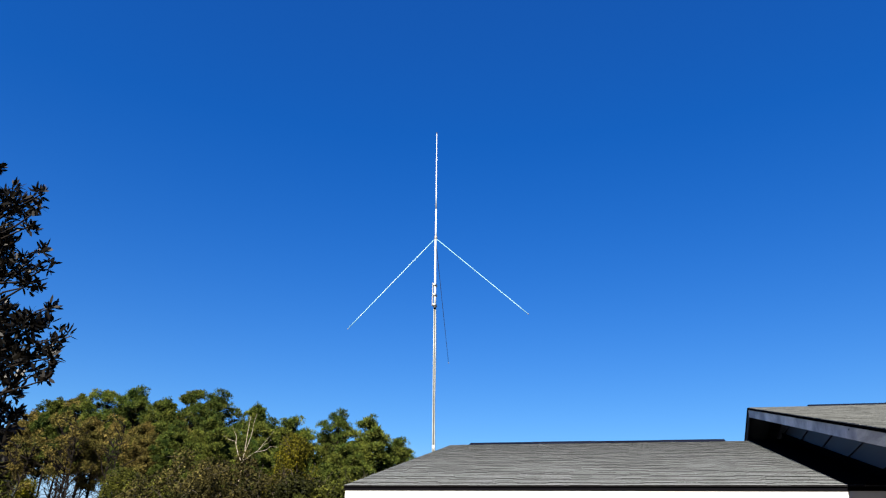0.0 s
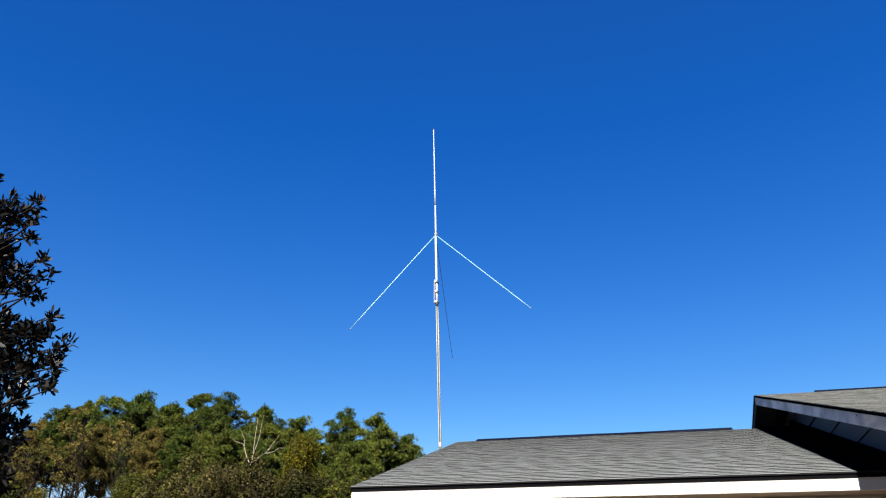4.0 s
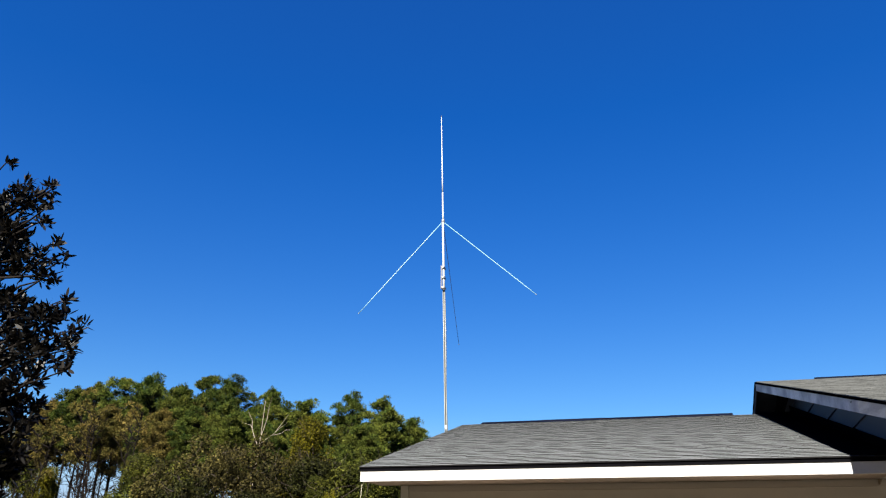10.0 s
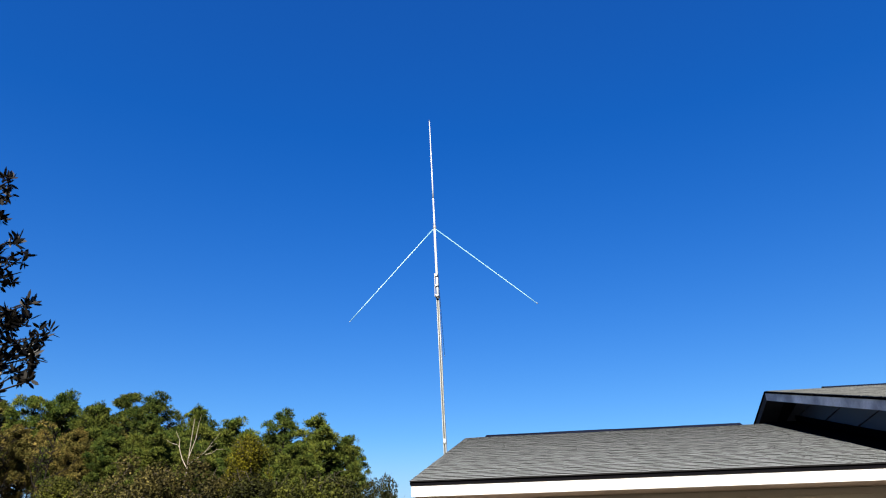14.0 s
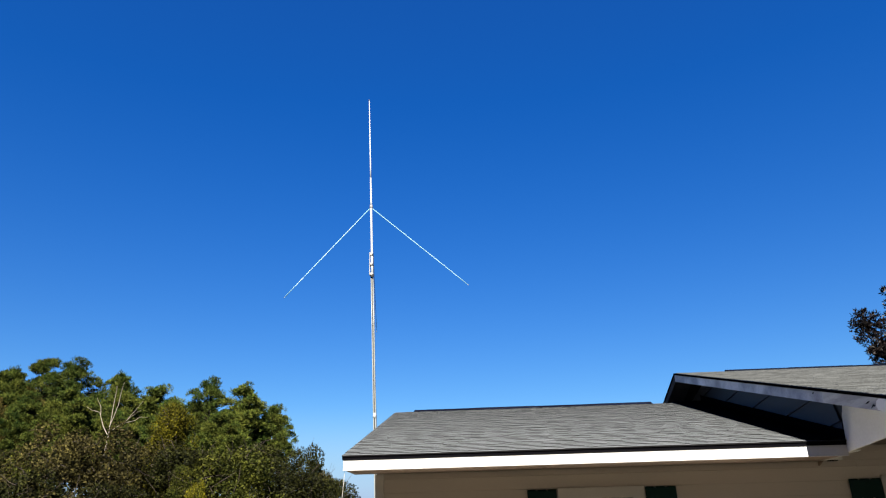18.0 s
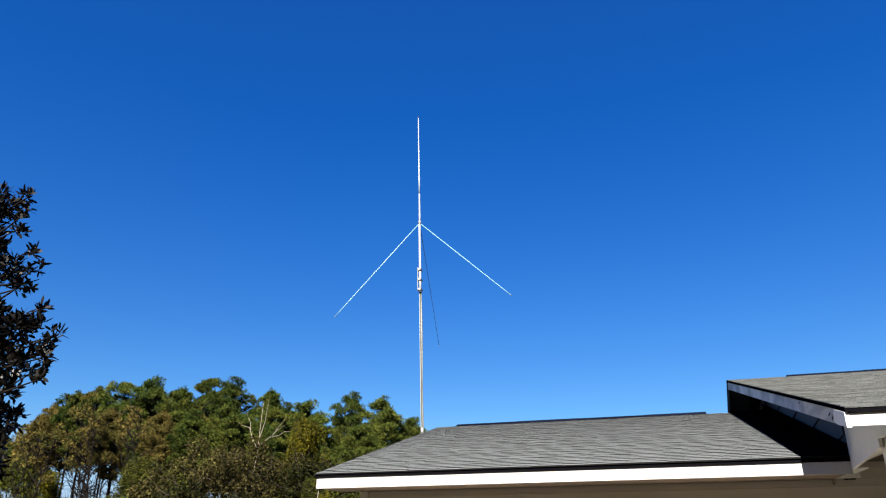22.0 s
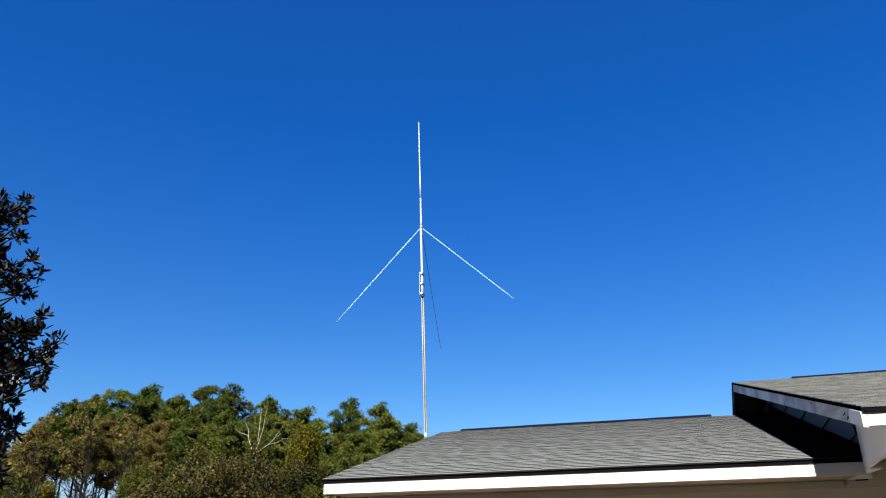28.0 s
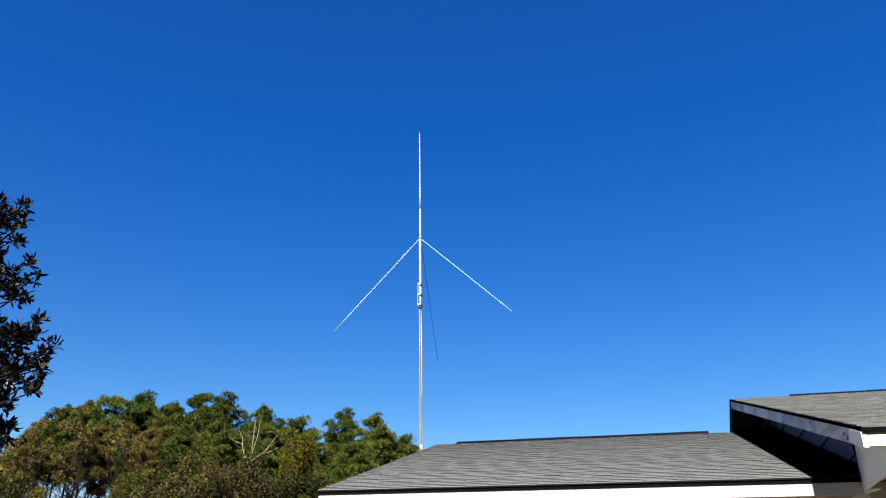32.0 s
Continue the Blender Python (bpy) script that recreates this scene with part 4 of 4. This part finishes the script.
for row in [(0, -24.2, 37, 7.2, 0, M_THICKET, OLIVE, 1.05), (0, -20.2, 36, 6.9, 70, M_THICKET, OLIVE, 1.0), (1, -16.8, 36, 6.0, 140, M_THICKET_GREEN, GREEN, 1.0),
            (2, -14.0, 36, 5.6, 200, M_OLIVE_GREEN, LEAFY, 1.1), (1, -27.2, 38, 5.9, 260, M_OLIVE_GREEN, LEAFY, 1.0), (2, -11.2, 37, 4.7, 300, M_THICKET_GREEN, GREEN, 1.1),
            (4, -18.3, 38, 8.7, 20, M_YELLOW, YELLOW, 0.85), (4, -16.0, 34.6, 5.0, 85, M_OLIVE_GREEN, LEAFY, 0.9), (2, -14.7, 33, 3.9, 140, M_YELLOW, YELLOW, 0.42), (2, -22.6, 33.5, 4.6, 85, M_THICKET_GREEN, GREEN, 1.15), (2, -18.4, 32.5, 3.9, 15, M_THICKET_GREEN, GREEN, 1.2),
            (3, -13.7, 33, 2.8, 35, M_THICKET, OLIVE, 0.8), (4, -32.2, 42, 7.4, 35, M_OLIVE_GREEN, LEAFY, 1.3), (2, -30.2, 39, 4.4, 130, M_OLIVE_GREEN, LEAFY, 1.0), (0, -27.6, 45, 7.6, 210, M_THICKET, OLIVE, 1.0), (0, -22.0, 45, 7.3, 300, M_THICKET, OLIVE, 1.0),
            (1, -15.8, 45, 7.0, 10, M_THICKET_GREEN, GREEN, 1.0), (1, -9.6, 38, 4.4, 110, M_THICKET_GREEN, GREEN, 1.0),
            (2, -12.7, 45, 6.6, 165, M_THICKET_GREEN, GREEN, 0.6), (2, -11.4, 45, 5.1, 245, M_THICKET, OLIVE, 0.6),
            (1, -54.6, 51, 9.2, 40, M_OLIVE_GREEN, LEAFY, 0.7), (2, -50.4, 49.5, 8.4, 150, M_OLIVE_GREEN, LEAFY, 0.62), (4, -47.6, 50, 7.6, 230, M_YELLOW, LEAFY, 0.9)]:
    thicket(*row)

for i in range(9):                      # low scrub far beyond the wood
    thicket(3, -92 + 7.2 * i, 84 + 3 * math.sin(i * 2.1), 3.4 + 0.8 * math.sin(i * 1.7), i * 57, M_THICKET, OLIVE, 1.9)
# unseen bushes, added behind the camera below the light-blocking pines
for i in range(22):
    x = -66 + 132 * i / 21
    thicket(5, x, -24.5 + 1.5 * math.sin(i * 2.3) + 0.004 * x * x, 8.0 + math.sin(i), i * 61, M_THICKET_GREEN, GREEN, 1.5)

def bare_model(seed, h):
    """A slim, bent, half-bare tree: forked stem, upswept twigs, a few thin tufts of brown foliage."""
    rs = np.random.RandomState(seed)
    lean = rs.normal(scale=0.9, size=2)
    tr = [(lean[0] * t + 0.25 * math.sin(5 * t + seed), lean[1] * t, h * t) for t in np.linspace(0, 1, 9)]
    limbs, cs, rad = [], [], []
    for i in range(34):
        t = rs.uniform(0.18, 0.97)
        k = min(7, int(t * 8))
        q = np.array(tr[k]) + (np.array(tr[k + 1]) - np.array(tr[k])) * (t * 8 - k)
        a = rs.uniform(0, 6.283)
        ln = rs.uniform(0.6, 2.6) * (1.2 - 0.6 * t)
        e = q + [math.cos(a) * ln, math.sin(a) * ln, ln * rs.uniform(0.3, 1.3)]
        limbs.append((bent(rs, q, e, 3, 0.09), [0.045, 0.032, 0.02, 0.009]))
        for _ in range(3):
            m = q + (e - q) * rs.uniform(0.3, 0.95)
            w = m + unit(rs, 1)[0] * 0.6 + [0, 0, 0.4]
            limbs.append((bent(rs, m, w, 2, 0.04), [0.018, 0.012, 0.006]))
        if rs.uniform() < 1.8 * (t - 0.5):
            cs.append(e)
            rad.append(rs.uniform(0.2, 0.5))
    me = bpy.data.meshes.new("bare_wood")
    bm = woody((tr, [0.085 * (1 - 0.1 * k) for k in range(9)]), limbs)
    bm.to_mesh(me)
    bm.free()
    return me, fans(*needles(rs, cs, 26, rad, 0.8, 0.26, 0.03, 4))


BARE = [bare_model(90 + k, 10.5 + 0.7 * k) for k in range(5)]
for i in range(17):
    t = thing("bare_tree", "slim dark half-bare tree at the edge of the wood", "tree", "bare trunks")
    part("trunk", BARE[i % 5][0], M_BARK_DARK, t)
    part("crown", BARE[i % 5][1], M_PINE_BROWN, t)
    x, y = -54.0 + 0.98 * i + 0.9 * math.sin(i * 3.3), 51 + 4.5 * math.sin(i * 1.9)
    k = min(1.0, 0.86 * outline_height(x, y) / (11.1 + 0.7 * (i % 5)))
    t.matrix_basis = pose(x, y, 0, 0, 0, i * 73) @ Matrix.Diagonal((0.95, 0.95, k, 1))

# the bare tree among the pines
rs = np.random.RandomState(5)
dead = thing("dead_tree", "bare bleached dead tree standing among the pines", "tree", at=(-26.45, 46, 0))
bm = woody((bent(rs, (0, 0, 0), (0.45, 0, 11.3), 7, 0.09), [0.060, 0.056, 0.051, 0.041, 0.036, 0.026, 0.017, 0.007]),
           [(bent(rs, (0.25, 0, 8.1), (-0.95, 0.2, 10.6), 4, 0.07), [0.030, 0.026, 0.020, 0.014, 0.005]), (bent(rs, (0.3, 0, 8.2), (2.4, -0.2, 9.6), 4, 0.10), [0.022, 0.019, 0.014, 0.010, 0.005]),
            (bent(rs, (0.3, 0, 8.6), (0.75, 0.3, 11.6), 4, 0.08), [0.026, 0.021, 0.016, 0.010, 0.005]), (bent(rs, (1.3, -0.1, 8.8), (3.0, -0.3, 9.1), 3, 0.1), [0.017, 0.015, 0.010, 0.005]),
            (bent(rs, (1.5, -0.1, 9.0), (2.3, 0.2, 10.3), 3, 0.1), [0.015, 0.013, 0.007, 0.005]), (bent(rs, (-0.4, 0, 9.4), (-1.5, 0.1, 10.0), 3, 0.08), [0.015, 0.013, 0.009, 0.005])])
part("trunk", bm, M_DEADWOOD, dead)


def magnolia_model(seed, lobes, trunk_top, leaf=0.25, dense=105):
    """A dark evergreen with whorls of long glossy leaves at its twig ends."""
    rs = np.random.RandomState(seed)
    limbs, out = [], []
    for lx, ly, lz, r in lobes:
        base = np.array([lx * 0.06, ly * 0.06, max(0.8, lz - 1.3)])
        limbs.append((bent(rs, base, (lx, ly, lz), 4, 0.12), [0.07, 0.055, 0.04, 0.028, 0.015]))
        n = int((dense if r > 0.3 else 60) * r * r) + 2
        d = unit(rs, n)
        tips = np.array([lx, ly, lz]) + d * np.array([r, r, r * 0.72]) * rs.uniform(0.25, 1.0, (n, 1)) ** 0.55
        for q, dd in zip(tips[:: 3], d[:: 3]):
            limbs.append((bent(rs, (lx, ly, lz), q, 2, 0.05), [0.014, 0.01, 0.005]))
        m = 8
        p = np.repeat(tips, m, 0) + rs.normal(scale=0.03, size=(n * m, 3))
        ax = np.repeat(0.5 * d + np.array([0, 0, 0.3]), m, 0) + unit(rs, n * m) * rs.uniform(0.6, 1.1, (n * m, 1))
        ax /= np.linalg.norm(ax, axis=1, keepdims=True)
        out.append(ovals(rs, p, ax, leaf, leaf * 0.145))
    trunk = (bent(rs, (0, 0, -0.5), (0, 0, trunk_top), 6, 0.08), [0.24, 0.22, 0.19, 0.15, 0.11, 0.07, 0.03])
    return woody(trunk, limbs), soup(np.concatenate(out), 6)


rs = np.random.RandomState(11)
lobes = []
for i in range(64):
    zz = 1.4 + 8.6 * (i + 0.5) / 64
    env = (2.7 - 0.22 * (zz - 3.5)) / 0.75
    a, f = i * 2.399, rs.uniform(0.12, 0.75)
    lobes.append((math.cos(a) * env * f, math.sin(a) * env * f, zz, rs.uniform(0.6, 0.85)))
# boughs that stand out of the outline: an upper, a middle and a long lower one, and the skirt under them
lobes += [(1.45, 0.1, 10.15, 0.5), (2.13, 0.0, 10.1, 0.42), (2.35, 0.1, 9.7, 0.3), (2.9, 0.0, 10.3, 0.2), (3.15, -0.1, 9.8, 0.2), (1.85, 0.0, 10.6, 0.2), (2.7, 0.1, 9.4, 0.2), (1.77, 0.0, 9.1, 0.4),
          (2.0, 0.0, 8.25, 0.5), (2.6, 0.1, 8.1, 0.42), (3.1, 0.0, 8.25, 0.3), (3.45, -0.1, 8.55, 0.2), (3.75, 0.0, 8.15, 0.17), (3.25, 0.1, 7.65, 0.28), (3.5, 0.0, 7.75, 0.17),
          (2.6, 0.0, 6.95, 0.5), (3.25, 0.1, 6.45, 0.5), (3.65, 0.0, 6.55, 0.35), (3.85, 0.0, 6.85, 0.25), (4.2, -0.1, 6.9, 0.2), (4.15, 0.1, 6.5, 0.2), (4.75, 0.0, 6.25, 0.2), (4.3, 0.0, 6.15, 0.28),
          (4.1, 0.1, 5.8, 0.38), (4.65, 0.0, 5.7, 0.2), (4.35, 0.0, 5.35, 0.25), (4.75, -0.1, 5.15, 0.17), (3.65, 0.0, 5.6, 0.45), (2.95, 0.1, 5.8, 0.6), (3.85, 0.0, 5.1, 0.25), (3.5, 0.0, 4.9, 0.4)]
for i in range(14):
    lobes.append((2.65 + 0.45 * math.sin(i * 2.1), 0.9 * math.sin(i * 1.3) - 0.3, 4.6 - 0.24 * i, 0.6 + 0.12 * math.sin(i * 3.7)))
lobes += [(3.7, 0.0, 4.0, 0.24), (3.85, 0.1, 3.65, 0.22), (3.55, 0.0, 3.3, 0.3), (1.0, 0.0, 11.4, 0.16)]
wood, crown = magnolia_model(31, lobes, 12.0)
MAGNOLIA = "dense dark evergreen tree with long glossy leaves"
mag = thing("magnolia_tree", MAGNOLIA, "tree")
part("trunk", wood, M_BARK_DARK, mag)
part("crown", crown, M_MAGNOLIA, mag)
mag.matrix_basis = pose(-15.23, 11.75, 0.50) @ Matrix.Diagonal((0.87, 0.87, 0.87, 1))
rs = np.random.RandomState(23)
lobes = [(-2.0, 0.0, 10.2, 0.55), (-2.3, 0.1, 9.8, 0.45), (-1.6, 0.2, 9.9, 0.55), (-2.1, 0.0, 9.3, 0.5), (-1.7, -0.1, 8.8, 0.55), (-1.5, 0.2, 8.1, 0.6), (-2.0, 0.0, 8.5, 0.35), (-1.1, 0.1, 9.2, 0.65), (-0.9, 0.0, 8.5, 0.7), (-1.3, -0.2, 7.6, 0.7), (0.4, 0.0, 8.8, 0.8), (-0.3, 0.2, 8.0, 0.8),
         (-0.5, 0.0, 11.4, 0.45), (-0.35, 0.1, 10.8, 0.6), (-0.6, 0.0, 10.1, 0.6), (0.25, 0.2, 11.3, 0.6), (0.7, 0.0, 10.5, 0.7), (0.0, -0.2, 9.6, 0.7), (1.4, 0.1, 9.8, 0.7)]
for i in range(34):
    zz = 2.8 + 6.6 * (i + 0.5) / 34
    a, f = i * 2.399, rs.uniform(0.2, 0.8)
    lobes.append((math.cos(a) * 1.9 * f, math.sin(a) * 1.8 * f, zz, rs.uniform(0.5, 0.8)))
wood, crown = magnolia_model(33, lobes, 10.8, 0.17, 190)
rusty = thing("evergreen_tree", "dark reddish-brown evergreen tree beyond the high roof", "tree", at=(18.12, 32.0, 0.1))
part("trunk", wood, M_BARK_DARK, rusty)
part("crown", crown, M_RUST, rusty)

# ---------------------------------------------------------------- shingles, last
EXPO = 0.12


def tab_faces(b):
    """Underside, butt, worn light face, darker shadow band, back and two ends of one tab with ten corners."""
    p, q = b, b + 5
    return [(p, p + 4, q + 4, q), (p, q, q + 1, p + 1), (p + 1, q + 1, q + 2, p + 2), (p + 2, q + 2, q + 3, p + 3), (p + 3, q + 3, q + 4, p + 4),
            (p, p + 1, p + 2, p + 3, p + 4), (q, q + 4, q + 3, q + 2, q + 1)]


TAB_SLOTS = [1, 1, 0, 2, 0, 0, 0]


def strip_mesh(total, rs):
    """A laminated shingle strip lying along x, its butt edge at the origin and rising along y; tabs of uneven width and thickness."""
    v, f, x = [], [], 0.0
    while x < total - 0.01:
        w = min(total - x, rs.uniform(0.14, 0.42))
        if total - x - w < 0.08:
            w = total - x
        b = len(v)
        h = rs.choice([0.012, 0.0135, 0.015])
        band = rs.choice([0.5, 0.56, 0.64])
        for xx in (x + 0.0008, x + w - 0.0008):
            v += [(xx, 0, -0.002), (xx, 0, h), (xx, EXPO * band, h - 0.005), (xx, EXPO * 1.08, h - 0.0085), (xx, EXPO * 1.08, -0.005)]
        f += tab_faces(b)
        x += w
    me = bpy.data.meshes.new("shingle")
    me.from_pydata(v, [], f)
    me.materials.append(M_SHINGLE)
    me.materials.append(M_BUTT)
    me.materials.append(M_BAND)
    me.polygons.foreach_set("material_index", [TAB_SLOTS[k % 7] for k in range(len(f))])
    return me


rs = np.random.RandomState(8)
strips = {}
WIDE = GABLE_X - 0.004 - (RAKE_X - 0.014)
STEP = WIDE / 20
ang = math.atan(SL)
length = math.hypot(RIDGE_Y - EAVE_Y, RIDGE_Z - EAVE_Z) + 0.03
for r in range(int(length / EXPO)):
    first = int(rs.choice([1, 2, 3, 4, 5]))
    run = [first, 5, 5, 5] + ([5 - first] if first < 5 else [])
    x = RAKE_X - 0.014
    for cnt in run:
        pick = (cnt, int(rs.randint(3)))
        if pick not in strips:
            strips[pick] = strip_mesh(cnt * STEP, rs)
        ob = part("shingle", strips[pick], None, low_roof)
        ob.matrix_basis = Matrix.Translation(Vector((x, EAVE_Y - 0.032 + r * EXPO * math.cos(ang), EAVE_Z - 0.012 + r * EXPO * math.sin(ang) + rs.uniform(0, 0.003))) - HX) @ pose(0, 0, 0, math.degrees(ang), 0, 0)
        x += cnt * STEP

# rows of the high roof and the hidden rear slopes, joined
def shingle_rows(x_of, x1, ey, ez, ry, rz, back, seed):
    rs = np.random.RandomState(seed)
    a = math.atan((rz - ez) / (ry - ey))
    n = int((math.hypot(ry - ey, rz - ez) + 0.03) / EXPO)
    v, f = [], []
    for r in range(n):
        def at(s, h):
            y = ey - 0.03 + s * math.cos(a) - h * math.sin(a)
            zz = ez - 0.008 + s * math.sin(a) + h * math.cos(a)
            return (2 * ry - y if back else y), zz
        y0 = at(r * EXPO, 0)[0]
        x = x_of(y0)
        while x < x1:
            w = rs.uniform(0.14, 0.42)
            e = min(x1, x + w)
            b = len(v)
            h = rs.choice([0.012, 0.0135, 0.015])
            prof = [at(r * EXPO, -0.002), at(r * EXPO, h), at(r * EXPO + EXPO * rs.choice([0.5, 0.56, 0.64]), h - 0.005), at(r * EXPO + EXPO * 1.08, h - 0.0085), at(r * EXPO + EXPO * 1.08, -0.005)]
            for xx in (x + 0.0008, e - 0.0008):
                v += [(xx, q[0], q[1]) for q in prof]
            f += tab_faces(b)
            x = e
    bm = bmesh.new()
    me = bpy.data.meshes.new("t")
    me.from_pydata(v, [], f)
    me.polygons.foreach_set("material_index", [TAB_SLOTS[k % 7] for k in range(len(f))])
    bm.from_mesh(me)
    return bm


for roof, args in ((high_roof, (lambda y: 2.468 + skew(y), EAST_X, P_EAVE_Y, P_EAVE_Z, P_RIDGE_Y, P_RIDGE_Z, False, 1)),
                       (high_roof, (lambda y: 2.468 + skew(y), EAST_X, P_EAVE_Y, P_EAVE_Z, P_RIDGE_Y, P_RIDGE_Z, True, 2)),
                       (low_roof, (lambda y: RAKE_X - 0.014, GABLE_X - 0.005, EAVE_Y, EAVE_Z, RIDGE_Y, RIDGE_Z, True, 3))):
    ob = hpart("roof_covering", shingle_rows(*args), M_SHINGLE_JOINED, roof)
    ob.data.materials.append(M_BUTT_PALE)
    ob.data.materials.append(M_BAND)
    ob["kind"] = "stuff"
